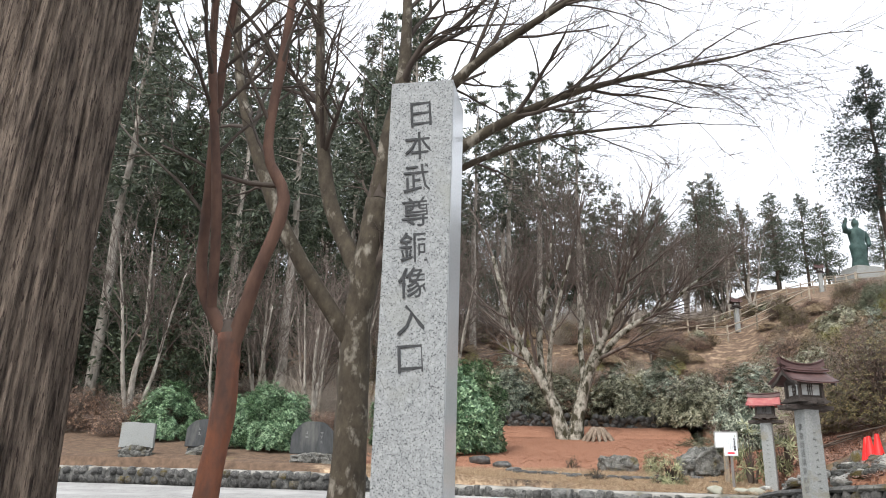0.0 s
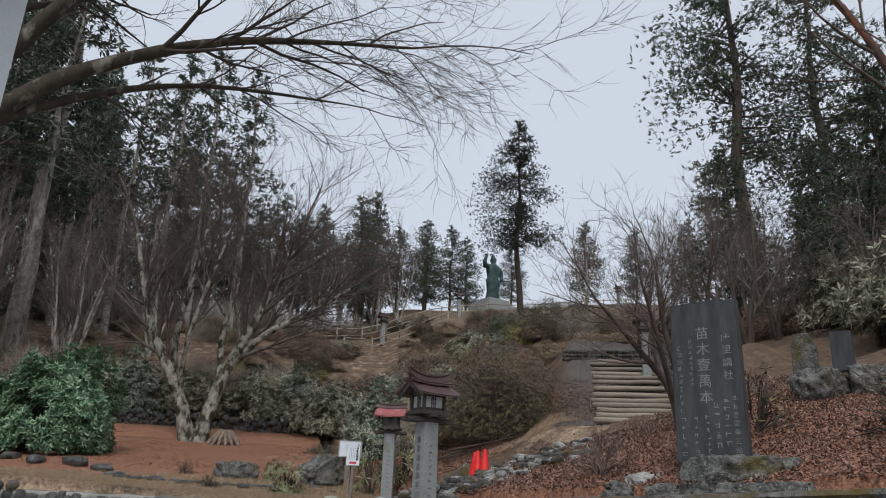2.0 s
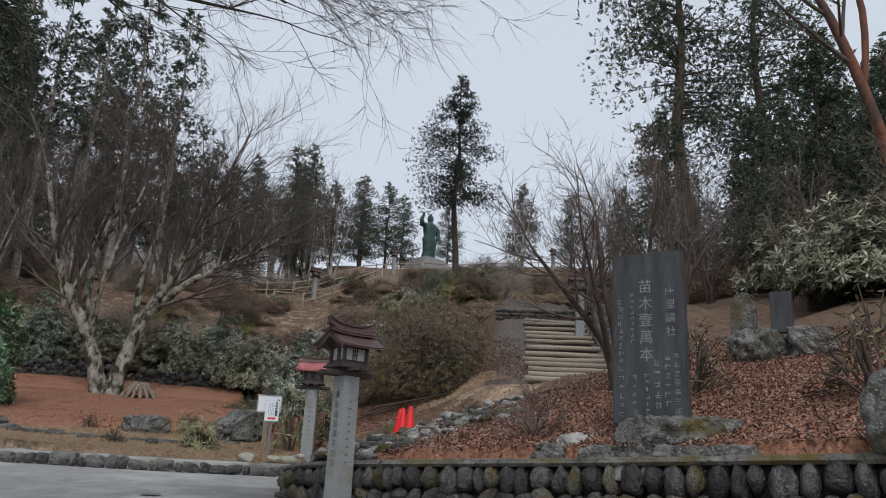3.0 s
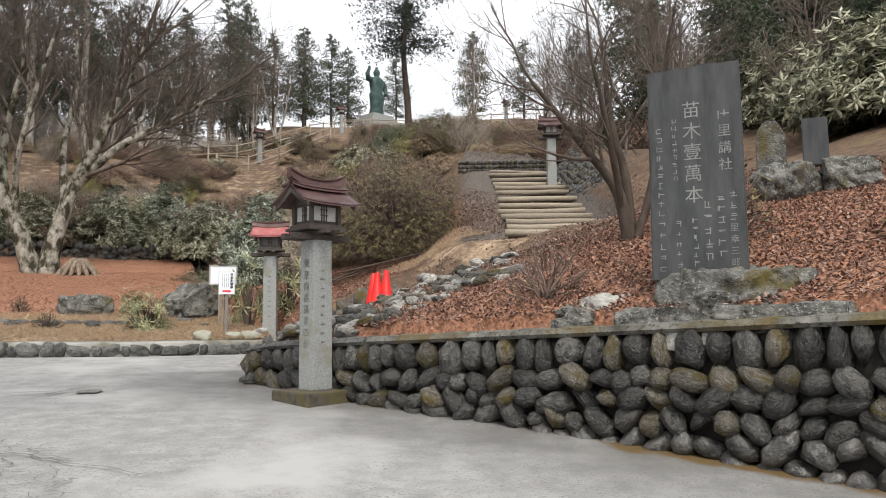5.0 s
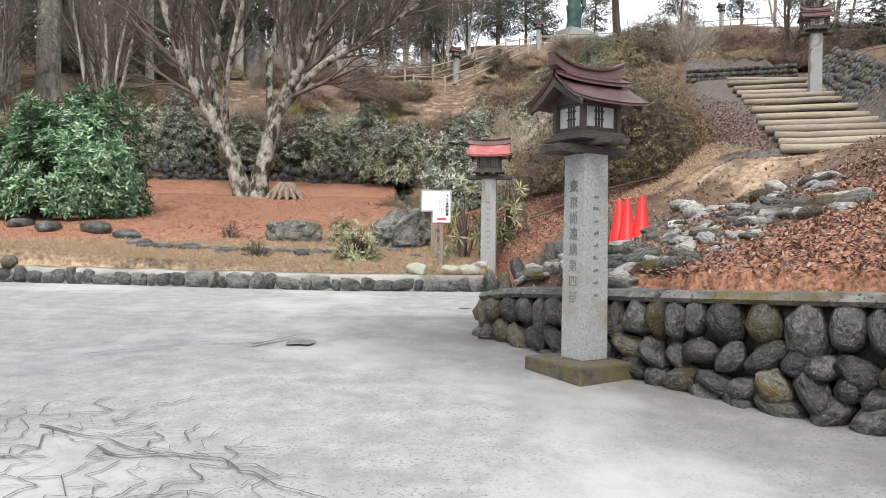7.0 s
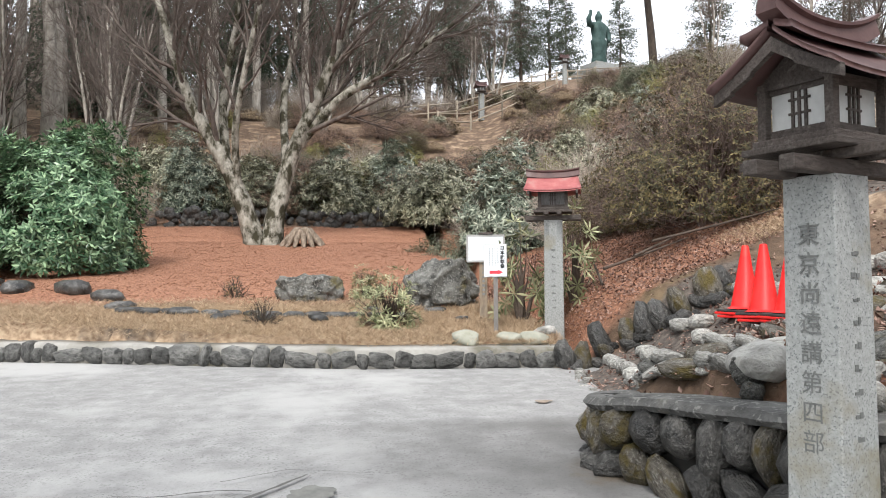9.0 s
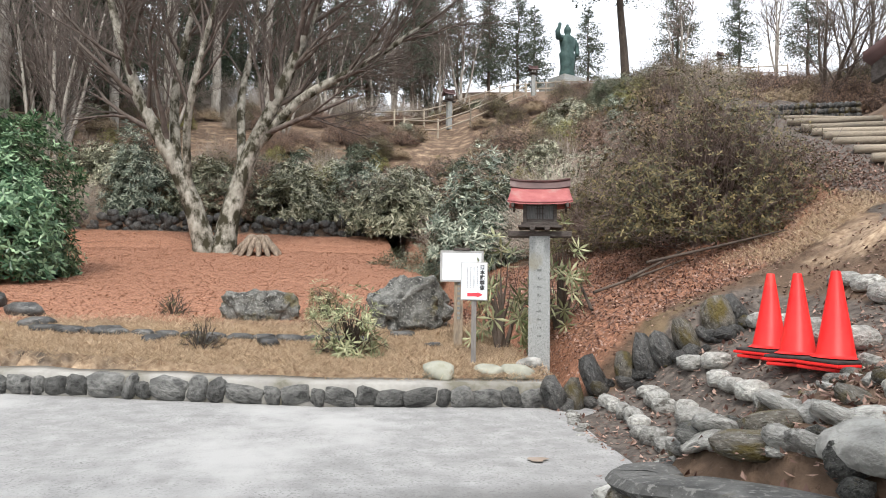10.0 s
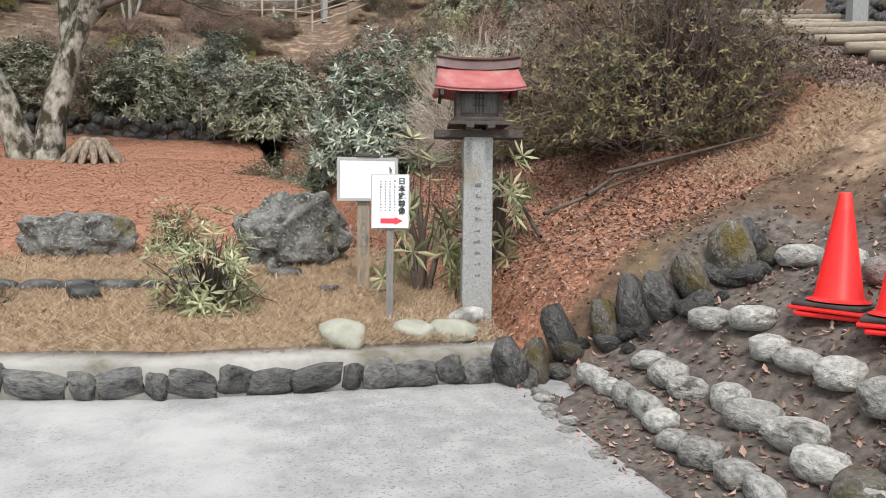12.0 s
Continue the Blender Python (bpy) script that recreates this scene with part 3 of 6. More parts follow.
def roof_half(bm, length, out, drop, rise, side, thick):
    """One curved roof slope, rising at the ends."""
    nx, ny = 12, 6
    rows = []
    for up in (0, 1):
        grid = []
        for j in range(ny + 1):
            v = j / ny
            row = []
            for i in range(nx + 1):
                u = i / nx * 2 - 1
                x = u * length * (0.5 + 0.06 * v)
                y = side * (0.012 + out * v)
                z = -drop * (1.25 * v - 0.25 * v * v) + rise * abs(u) ** 3 * (0.35 + 0.5 * v) + (thick if up else 0)
                row.append(bm.verts.new((x, y, z)))
            grid.append(row)
        rows.append(grid)
    for g, flip in ((rows[0], side > 0), (rows[1], side < 0)):
        for j in range(ny):
            for i in range(nx):
                q = [g[j][i], g[j][i + 1], g[j + 1][i + 1], g[j + 1][i]]
                bm.faces.new(q if flip else q[::-1])
    lo, hi = rows
    for j in range(ny):
        for i in (0, nx):
            bm.faces.new([lo[j][i], lo[j + 1][i], hi[j + 1][i], hi[j][i]])
    for i in range(nx):
        bm.faces.new([lo[ny][i], lo[ny][i + 1], hi[ny][i + 1], hi[ny][i]])
        bm.faces.new([lo[0][i], lo[0][i + 1], hi[0][i + 1], hi[0][i]])


def lantern(m, post_h, roof_mat, label, plinth=0.0, letters="", w=0.245, sweep=0.085, pane=None):
    """Granite post with a small wooden roofed light box; origin at the foot of the post."""
    t = thing("stone_lantern", m, label, "lantern", "lanterns beside the path")
    if plinth:
        part("plinth", boxed((-0.33, -0.33, -plinth), (0.33, 0.33, 0), 0.02), PLINTH, t, "low mossy stone plinth")
    bm = boxed((-w / 2, -w / 2, -0.02 if not plinth else 0), (w / 2, w / 2, post_h), 0.008)
    for v in bm.verts:
        s = 1.06 - 0.08 * v.co.z / post_h
        v.co.x *= s
        v.co.y *= s
    part("post", bm, POST_STONE, t, "speckled grey granite post")
    if letters:
        step = min(0.15, post_h * 0.62 / len(letters))
        text_mesh("inscription", letters, step * 0.82, CARVED, t, pose(-w / 2 * 1.02 - 0.001, 0, post_h * 0.84, 90, 0, -90), 0.002, column=step)
        bm = bmesh.new()
        rng = random.Random(len(letters))
        for k in range(9):
            z = post_h * 0.80 - k * 0.095
            for dx in (-0.012, 0.014):
                box(bm, (dx - rng.uniform(0.006, 0.02), -w / 2 * 1.05, z - 0.018), (dx + rng.uniform(0.004, 0.012), -w / 2 * 0.98, z + rng.uniform(-0.01, 0.012)))
        tagged(part("carved_writing", bm, CARVED, t), kind="stuff")
    z = post_h
    for sy in (-1, 1):
        part("beam", boxed((-0.37, sy * 0.085 - 0.035, z - 0.005), (0.37, sy * 0.085 + 0.035, z + 0.06), 0.008), DARK_WOOD, t, "protruding weathered timber beam")
    for sx in (-1, 1):
        part("beam", boxed((sx * 0.085 - 0.03, -0.34, z + 0.056), (sx * 0.085 + 0.03, 0.34, z + 0.095), 0.006), DARK_WOOD, t)
    z += 0.095
    part("platform", boxed((-0.25, -0.22, z), (0.25, 0.22, z + 0.03), 0.006), DARK_WOOD, t)
    part("platform", boxed((-0.215, -0.19, z + 0.03), (0.215, 0.19, z + 0.065), 0.006), DARK_WOOD, t)
    z += 0.065
    bx, by, bh = 0.175, 0.155, 0.245
    body = part("light_box", boxed((-bx + 0.022, -by + 0.022, z), (bx - 0.022, by - 0.022, z + bh)), pane or PAPER, t, "pale translucent panes of the light box" if not pane else "grey weathered panels of the light box")
    for sx in (-1, 1):
        for sy in (-1, 1):
            part("corner_post", boxed((sx * bx - 0.02, sy * by - 0.02, z), (sx * bx + 0.02, sy * by + 0.02, z + bh), 0.004), DARK_WOOD, t)
    for sy in (-1, 1):
        y0 = sy * (by - 0.022)
        for z0, z1 in ((z, z + 0.04), (z + bh - 0.05, z + bh)):
            part("rail", boxed((-bx + 0.02, y0 - 0.012, z0), (bx - 0.02, y0 + 0.012, z1)), DARK_WOOD, t)
        for x0 in (-0.03, 0.0, 0.03) :
            part("lattice_bar", boxed((x0 - 0.006, y0 - 0.009, z + 0.04), (x0 + 0.006, y0 + 0.009, z + bh - 0.05)), DARK_WOOD, t)
        for zz in (0.10, 0.16):
            part("lattice_bar", boxed((-0.05, y0 - 0.008, z + zz - 0.005), (0.05, y0 + 0.008, z + zz + 0.005)), DARK_WOOD, t)
    for sx in (-1, 1):
        x0 = sx * (bx - 0.022)
        for z0, z1 in ((z, z + 0.04), (z + bh - 0.05, z + bh)):
            part("rail", boxed((x0 - 0.012, -by + 0.02, z0), (x0 + 0.012, by - 0.02, z1)), DARK_WOOD, t)
        for yy in (-0.03, 0.0, 0.03):
            part("lattice_bar", boxed((x0 - 0.009, yy - 0.006, z + 0.04), (x0 + 0.009, yy + 0.006, z + bh - 0.05)), DARK_WOOD, t)
        for zz in (0.10, 0.16):
            part("lattice_bar", boxed((x0 - 0.008, -0.05, z + zz - 0.005), (x0 + 0.008, 0.05, z + zz + 0.005)), DARK_WOOD, t)
    z += bh
    # gable, bargeboards, two curved slopes and a ridge swept up at its ends
    for sx in (-1, 1):
        bm = bmesh.new()
        vs = [bm.verts.new((sx * 0.17 + dx, yy, z + zz)) for dx in (-0.012, 0.012) for yy, zz in ((-0.2, -0.03), (0.2, -0.03), (0, 0.135))]
        bm.faces.new(vs[:3])
        bm.faces.new(vs[3:][::-1])
        for a, b in ((0, 1), (1, 2), (2, 0)):
            bm.faces.new([vs[a], vs[b], vs[b + 3], vs[a + 3]])
        part("gable", bm, DARK_WOOD, t)
    for sx in (-1, 1):
        for sy in (-1, 1):
            bm = bmesh.new()
            pts = [(0.0, 0.15), (0.11, 0.075), (0.22, 0.015), (0.315, -0.03)]
            for (ya, za), (yb, zb) in zip(pts, pts[1:]):
                vs = []
                for dx in (-0.014, 0.014):
                    for yy, zz in ((ya, za), (yb, zb), (yb, zb - 0.05), (ya, za - 0.06)):
                        vs.append(bm.verts.new((sx * 0.315 + dx, sy * yy * 0.93, z + zz)))
                for q in ((0, 1, 2, 3), (7, 6, 5, 4), (0, 4, 5, 1), (3, 2, 6, 7), (1, 5, 6, 2), (0, 3, 7, 4)):
                    bm.faces.new([vs[i] for i in q])
            part("bargeboard", bm, DARK_WOOD, t)
    for sy in (-1, 1):
        bm = bmesh.new()
        roof_half(bm, 0.67, 0.28, 0.215, 0.03, sy, 0.022)
        o = part("roof_slope", bm, roof_mat, t, "sheet-metal roof slope", True)
        o.location.z = z + 0.165
        if sweep > 0.06:
            bm = bmesh.new()
            roof_half(bm, 0.65, 0.11, 0.06, 0.03, sy, 0.03)
            o = part("roof_layer", bm, COPPER_ROOF, t, "", True)
            o.location.z = z + 0.185
    bm = bmesh.new()
    prev = None
    for i in range(17):
        u = i / 8 - 1
        x, lift = u * 0.355, sweep * abs(u) ** 2.4
        ring = [bm.verts.new((x, yy, z + zz + lift)) for yy, zz in ((-0.05, 0.165), (-0.032, 0.24), (-0.05, 0.25), (-0.05, 0.265), (0.05, 0.265), (0.05, 0.25), (0.032, 0.24), (0.05, 0.165))]
        if prev:
            for k in range(8):
                bm.faces.new([prev[k], prev[(k + 1) % 8], ring[(k + 1) % 8], ring[k]])
        else:
            bm.faces.new(ring[::-1])
        prev = ring
    bm.faces.new(prev)
    part("ridge", bm, COPPER_ROOF, t, "dark upswept ridge")
    return t


first_lantern = lantern(pose(4.81, 11.28, 1.19, 0, 0, 20.5), 1.58, COPPER_ROOF, "granite post lantern with brown sheet roof on mossy plinth", 0.17, "東京尚遠講第四部", 0.24)
GREY_PANEL = mat("grey_wood_panel", (0.09, 0.088, 0.085), (0.19, 0.187, 0.18), 10, 0.85, 0.3, stretch=(8, 8, 1))
second_lantern = lantern(pose(5.73, 18.06, land_z(5.73, 18.06) - 0.02, 0, 0, -19), 3.17 - land_z(5.73, 18.06), RED_ROOF, "granite post lantern with faded red roof among rocks", 0, "奉納石灯籠", 0.245, 0.03, GREY_PANEL)
stair_lantern = lantern(pose(14.9, 22.1, 5.68, 0, 0, -25), 1.55, COPPER_ROOF, "granite post lantern with dark roof beside the log stairway", 0, "", 0.26)
for x, y, turn in ((12.06, 52.5, 10), (21.1, 63.8, 0), (38.5, 66.0, 20), (2.0, 60.0, 5)):
    far_lantern = copy_thing(stair_lantern, pose(x, y, land_z(x, y), 0, 0, turn) @ Matrix.Scale(1.05, 4))
    tagged(far_lantern, "tall granite post lantern with small roof on the hillside")

# ---- tall inscribed pillar ----


def make_pillar():
    t = thing("stone_pillar", pose(0.63, 3.90, 0.55), "tall grey granite pillar with carved dark characters", "pillar")
    bm = bmesh.new()
    box(bm, (-0.215, 0, -0.1), (0.215, 0.43, 3.66), 0.004)
    part("shaft", bm, GRANITE, t, "rough-dressed speckled granite shaft")
    part("side_face", boxed((0.2155, 0.012, 0.4), (0.2185, 0.418, 3.63)), POLISHED, t, "smooth polished side face")
    for k, ch in enumerate("日本武尊銅像入口"):
        text_mesh("character", ch, 0.215, INK, t, pose(0.0, -0.002, 3.40 - 0.236 * k, 90, 0, 0) @ Matrix(((1, 0, 0, 0), (0.14, 1, 0, 0), (0, 0, 1, 0), (0, 0, 0, 1))), 0.003, "carved dark character", None, 0.0)
    part("footing", boxed((-0.4, -0.2, -0.2), (0.4, 0.62, 0.02), 0.02), POST_STONE, t, "low granite footing")


make_pillar()


# ---- notice boards ----


def make_signs():
    z = land_z(4.83, 17.74)
    t = thing("direction_sign", pose(4.86, 17.76, z, 0, 0, -17), "white sign with black characters and red arrow on wooden post", "sign")
    part("post", boxed((-0.028, 0.008, -0.25), (0.028, 0.05, 0.98), 0.004), mat("grey_post", (0.16, 0.15, 0.14), (0.24, 0.22, 0.2), 9, 0.9, 0.3, stretch=(5, 5, 1)), t, "weathered grey wooden post")
    h = 2.605 - z
    bd = part("board", boxed((-0.142, -0.012, h - 0.205), (0.142, 0.006, h + 0.205), 0.003), WHITE, t, "white board")
    part("board_edge", boxed((-0.15, 0.006, h - 0.215), (0.15, 0.014, h + 0.213), 0.003), SIGN_EDGE, t)
    text_mesh("title", "日本武尊像", 0.058, INK, bd, pose(0.09, -0.0135, h + 0.155, 90, 0, 0), 0.001, "black characters", 0.058, 0.002)
    bm = bmesh.new()
    rng = random.Random(2)
    for c in range(4):
        for k in range(11):
            x, zz = 0.035 - c * 0.036, h + 0.16 - k * 0.0225
            box(bm, (x - 0.007, -0.0135, zz - 0.008), (x + rng.uniform(0.001, 0.007), -0.0122, zz + rng.uniform(0, 0.006)))
    part("small_writing", bm, CARVED, bd, "small grey writing")
    bm = bmesh.new()
    vs = [bm.verts.new((x, -0.0135, h - 0.15 + zz)) for x, zz in ((-0.075, 0.02), (0.035, 0.02), (0.035, 0.032), (0.1, 0), (0.035, -0.032), (0.035, -0.02), (-0.075, -0.02))]
    bm.faces.new(vs)
    part("arrow", bm, RED_INK, bd, "red arrow")
    x, y = 4.92, 18.62
    z = land_z(x, y)
    t = thing("notice_board", pose(x, y, z, 0, 0, -12), "blank white notice board on a lettered wooden post", "sign")
    part("post", boxed((-0.09, 0.015, -0.25), (0.02, 0.07, 0.98), 0.006), POSTWOOD, t, "brown wooden post with faded writing")
    h = 2.80 - z
    bd = part("board", boxed((-0.26, -0.012, h - 0.185), (0.26, 0.012, h + 0.185), 0.004), WHITE, t, "blank white board")
    for lo, hi in (((-0.265, -0.016, h + 0.165), (0.265, 0.014, h + 0.192)), ((-0.265, -0.016, h - 0.192), (0.265, 0.014, h - 0.168)), ((-0.268, -0.016, h - 0.168), (-0.24, 0.014, h + 0.165)), ((0.24, -0.016, h - 0.168), (0.268, 0.014, h + 0.165))):
        part("board_frame", boxed(lo, hi), SIGN_EDGE, bd)
    part("small_roof", boxed((-0.1, -0.03, h + 0.195), (0.1, 0.09, h + 0.225), 0.008), DARK_WOOD, t)
    bm = bmesh.new()
    for k in range(9):
        box(bm, (-0.05, 0.010, 0.86 - k * 0.06 - 0.02), (-0.015, 0.0145, 0.86 - k * 0.06 + 0.012))
    part("faded_writing", bm, CHALK, t)


make_signs()


# ---- traffic cones ----


def make_cones():
    t = thing("traffic_cone", pose(6.86, 15.32, 1.93), "bright red plastic traffic cone with black rubber base", "traffic cone", "traffic cones on the steps")
    bm = bmesh.new()
    prof = [(0.0, 0.70), (0.028, 0.70), (0.034, 0.69), (0.135, 0.085), (0.15, 0.07), (0.175, 0.06)]
    rings = []
    for r, z in prof[1:]:
        rings.append([bm.verts.new((r * math.cos(a * math.pi / 14), r * math.sin(a * math.pi / 14), z)) for a in range(28)])
    bm.faces.new(rings[0])
    for a, b in zip(rings, rings[1:]):
        for k in range(28):
            bm.faces.new([a[k], b[k], b[(k + 1) % 28], a[(k + 1) % 28]])
    part("cone_body", bm, RED_PLASTIC, t, "", True)
    part("base_plate", boxed((-0.21, -0.21, 0.0), (0.21, 0.21, 0.024), 0.012), RED_PLASTIC, t, "square red base")
    part("weight_ring", boxed((-0.195, -0.195, 0.024), (0.195, 0.195, 0.05), 0.012), BLACK_RUBBER, t, "black rubber weight")
    part("base_plate", boxed((-0.21, -0.21, -0.034), (0.21, 0.21, -0.006), 0.012, pose(0.02, -0.015, 0, 0, 0, 7)), RED_PLASTIC, t, "square red base of the cone stacked below")
    t.matrix_world = pose(6.90, 15.42, 1.985, 1, 1, 20)
    copy_thing(t, pose(6.80, 14.92, 1.975, 0, 1, 34))
    copy_thing(t, pose(6.80, 14.50, 1.985, 1, 0, 8))


make_cones()

# ---- standing slabs ----


def stele(name, m, w, d, h, slant, material, label, wave=0.0, seed=1):
    """A standing slab with an uneven outline; x across, front towards -y."""
    t = thing(name, m, label, "monument")
    bm = bmesh.new()
    n = 14
    top = []
    for i in range(n + 1):
        u = i / n * 2 - 1
        top.append((u * w / 2, h + slant * u - wave * abs(u) ** 3.2 + 0.02 * noise.noise(Vector((u * 2, seed, 0)))))
    outline = [(-w / 2 * 1.03, 0)] + top + [(w / 2 * 1.03, 0)]
    f = [bm.verts.new((x, 0, z)) for x, z in outline]
    b = [bm.verts.new((x, d, z)) for x, z in outline]
    bm.faces.new(f)
    bm.faces.new(b[::-1])
    for i in range(len(f)):
        j = (i + 1) % len(f)
        bm.faces.new([f[j], f[i], b[i], b[j]])
    bmesh.ops.bevel(bm, geom=[e for e in bm.edges if abs(e.verts[0].co.y - e.verts[1].co.y) < 1e-4], offset=0.012, segments=2, affect="EDGES")
    part("slab", bm, material, t)
    return t


def bars(t, x, z, count, step, size, y, rng, material):
    bm = bmesh.new()
    for k in range(count):
        zz = z - k * step
        for q in range(3):
            h = rng.uniform(-0.4, 0.4) * size
            if rng.random() < 0.5:
                box(bm, (x - size * rng.uniform(0.2, 0.45), y - 0.002, zz + h - size * 0.05), (x + size * rng.uniform(0.2, 0.45), y, zz + h + size * 0.05))
            else:
                box(bm, (x + h - size * 0.05, y - 0.0035, zz - size * rng.uniform(0.2, 0.45)), (x + h + size * 0.05, y - 0.001, zz + size * rng.uniform(0.2, 0.45)))
    return tagged(part("carved_writing", bm, material, t, "worn pale carved writing"), kind="stuff")


def make_slab():
    t = stele("stone_monument", pose(7.43, 8.39, 2.24, 0, 0, -49), 0.78, 0.19, 1.90, 0.01, SLAB, "dark slate memorial slab with pale carved characters", 0.0)
    text_mesh("inscription", "苗木壹萬本", 0.16, CHALK, t, pose(-0.02, -0.002, 1.50, 90, 0, 0), 0.002, "pale carved characters", 0.19)
    text_mesh("inscription", "里講社", 0.115, CHALK, t, pose(0.25, -0.002, 1.29, 90, 0, 0), 0.002, "pale carved characters", 0.15)
    text_mesh("inscription", "里幸三郎", 0.075, CHALK, t, pose(0.30, -0.002, 0.44, 90, 0, 0), 0.002, "small pale carved characters", 0.1)
    rng = random.Random(9)
    for x, z, c, s, size in ((0.25, 1.45, 1, 0.14, 0.11), (0.30, 0.73, 3, 0.095, 0.07), (0.20, 0.72, 6, 0.10, 0.075), (0.09, 0.66, 5, 0.115, 0.08), (-0.02, 0.52, 6, 0.075, 0.06), (-0.16, 0.50, 5, 0.09, 0.06), (-0.17, 1.42, 9, 0.065, 0.05), (-0.30, 1.34, 10, 0.082, 0.065), (-0.30, 0.50, 5, 0.1, 0.065)):
        bars(t, x, z, c, s, size, 0, rng, CHALK)


make_slab()


def rock(name, x, y, z, size, turn, seed, label, material=None, rough=0.26, sub=5, flat=0.36, group=""):
    """One rugged rock, sunk a little into the soil."""
    me = stone_mesh(name, seed, material or ROCK, size, rough, sub, flat, 6)
    if sub >= 4:
        for v in me.vertices:
            q = v.co * 3.0 + Vector((seed, 0, 0))
            v.co += v.co.normalized() * (0.07 * noise.noise(q) + 0.09 * abs(noise.noise(q * 2.0)) + 0.035 * noise.noise(q * 5) + 0.02 * noise.noise(q * 11)) * min(1.0, max(size))
    ob = new(name, me)
    ob.matrix_world = pose(x, y, z, 0, 0, turn)
    return tagged(ob, label, "rock", group)


rock("rock", 7.60, 8.22, 1.99, (1.75, 0.95, 0.86), -52, 3, "broad rugged grey rock under the memorial slab")
rock("rock", 7.42, 7.55, 1.86, (1.2, 0.5, 0.42), -56, 8, "mossy sloping rock before the memorial slab")
rock("rock", 6.93, 8.62, 1.83, (0.5, 0.4, 0.42), -40, 5, "small angular grey rock beside the memorial slab")
rock("rock", 7.0, 8.1, 1.76, (0.5, 0.35, 0.2), -66, 9, "pale flat rock before the memorial slab", PALE)
rock("rock", 6.75, 9.25, 1.84, (0.42, 0.55, 0.42), 30, 12, "grey angular rock on the bank")
rock("rock", 7.0, 9.2, 1.98, (0.55, 0.5, 0.4), 10, 14, "pale grey boulder lying in fallen leaves", PALE)
rock("rock", 8.35, 5.6, 2.3, (1.4, 1.6, 1.0), 20, 17, "large mossy boulder on the bank")

z2 = land_z(10.7, 10.3)
t2 = stele("small_monument", pose(10.6, 10.35, z2 + 0.28, 0, 0, -50), 0.36, 0.16, 0.72, 0.0, ROCK, "small rounded grey memorial stone on a boulder", 0.22, 4)
rock("rock", 10.75, 10.2, z2 + 0.08, (0.9, 0.8, 0.75), 10, 21, "dark boulder carrying a small memorial stone")
t3 = stele("small_monument", pose(11.0, 10.0, z2 + 0.38, 0, 0, -52), 0.30, 0.14, 0.62, 0.0, SLAB, "narrow dark memorial stone on a boulder", 0.0, 6)
rock("rock", 11.3, 9.8, z2 + 0.2, (0.9, 0.8, 0.6), 50, 23, "dark boulder carrying a small memorial stone")

for x, y, w, h, wave, mt, lb in ((-11.2, 19.9, 0.95, 0.72, 0.03, POST_STONE, "squarish pale grey memorial stone on the lawn"), (-9.4, 20.6, 1.15, 0.8, 0.28, SLAB, "dark green memorial stone on rocks"), (-5.9, 20.2, 1.25, 0.9, 0.42, SLAB, "dark pointed memorial stone with carved characters"), (-4.9, 20.6, 0.8, 0.62, 0.2, SLAB, "small dark memorial stone beside another")):
    z = land_z(x, y)
    t = stele("memorial_stone", pose(x, y, z + 0.22, 0, 0, 15), w, 0.18, h, 0, mt, lb, wave, x)
    if mt is SLAB:
        bars(t, -0.2, h * 0.66, 2, 0.14, 0.1, 0, random.Random(int(-x * 3)), CHALK)
        bars(t, 0.22, h * 0.66, 3, 0.13, 0.1, 0, random.Random(int(-x * 5)), CHALK)
    rock("rock", x, y + 0.1, z + 0.06, (w * 1.3, 0.7, 0.5), 12, int(-x * 7), "low grey rock under a memorial stone")



# ---- plants ----


def grow(V, F, tips, p, d, length, r, level, rng, levels, kids, spread, up, sides, bend=0.18, least=0.0035):
    """One branch with its side branches, as tapered tubes."""
    n = 5 if level == 0 else 4
    pts, rad = [p.copy()], [r]
    for i in range(n):
        d = (d + rnd_dir(rng) * bend + Vector((0, 0, up * (0.5 if level == 0 else 1.0)))).normalized()
        p = p + d * (length / n)
        pts.append(p.copy())
        rad.append(r * (1 - (0.62 if level < levels else 0.85) * (i + 1) / n))
    tube(V, F, pts, rad, sides[min(level, len(sides) - 1)])
    if level >= levels:
        tips.append((p, d))
        return
    for k in range(kids[min(level, len(kids) - 1)]):
        u = rng.uniform(0.25, 1.0) if level else rng.uniform(0.4, 1.0)
        i = min(int(u * n), n - 1)
        q = pts[i].lerp(pts[i + 1], u * n - i)
        base = (pts[i + 1] - pts[i]).normalized()
        side = rnd_dir(rng)
        side = (side - base * side.dot(base)).normalized()
        nd = (base + side * rng.uniform(0.5, 1.1) * spread).normalized()
        grow(V, F, tips, q, nd, length * rng.uniform(0.5, 0.8), max(rad[i] * rng.uniform(0.4, 0.62), least), level + 1, rng, levels, kids, spread, up, sides, bend * 1.15, least)


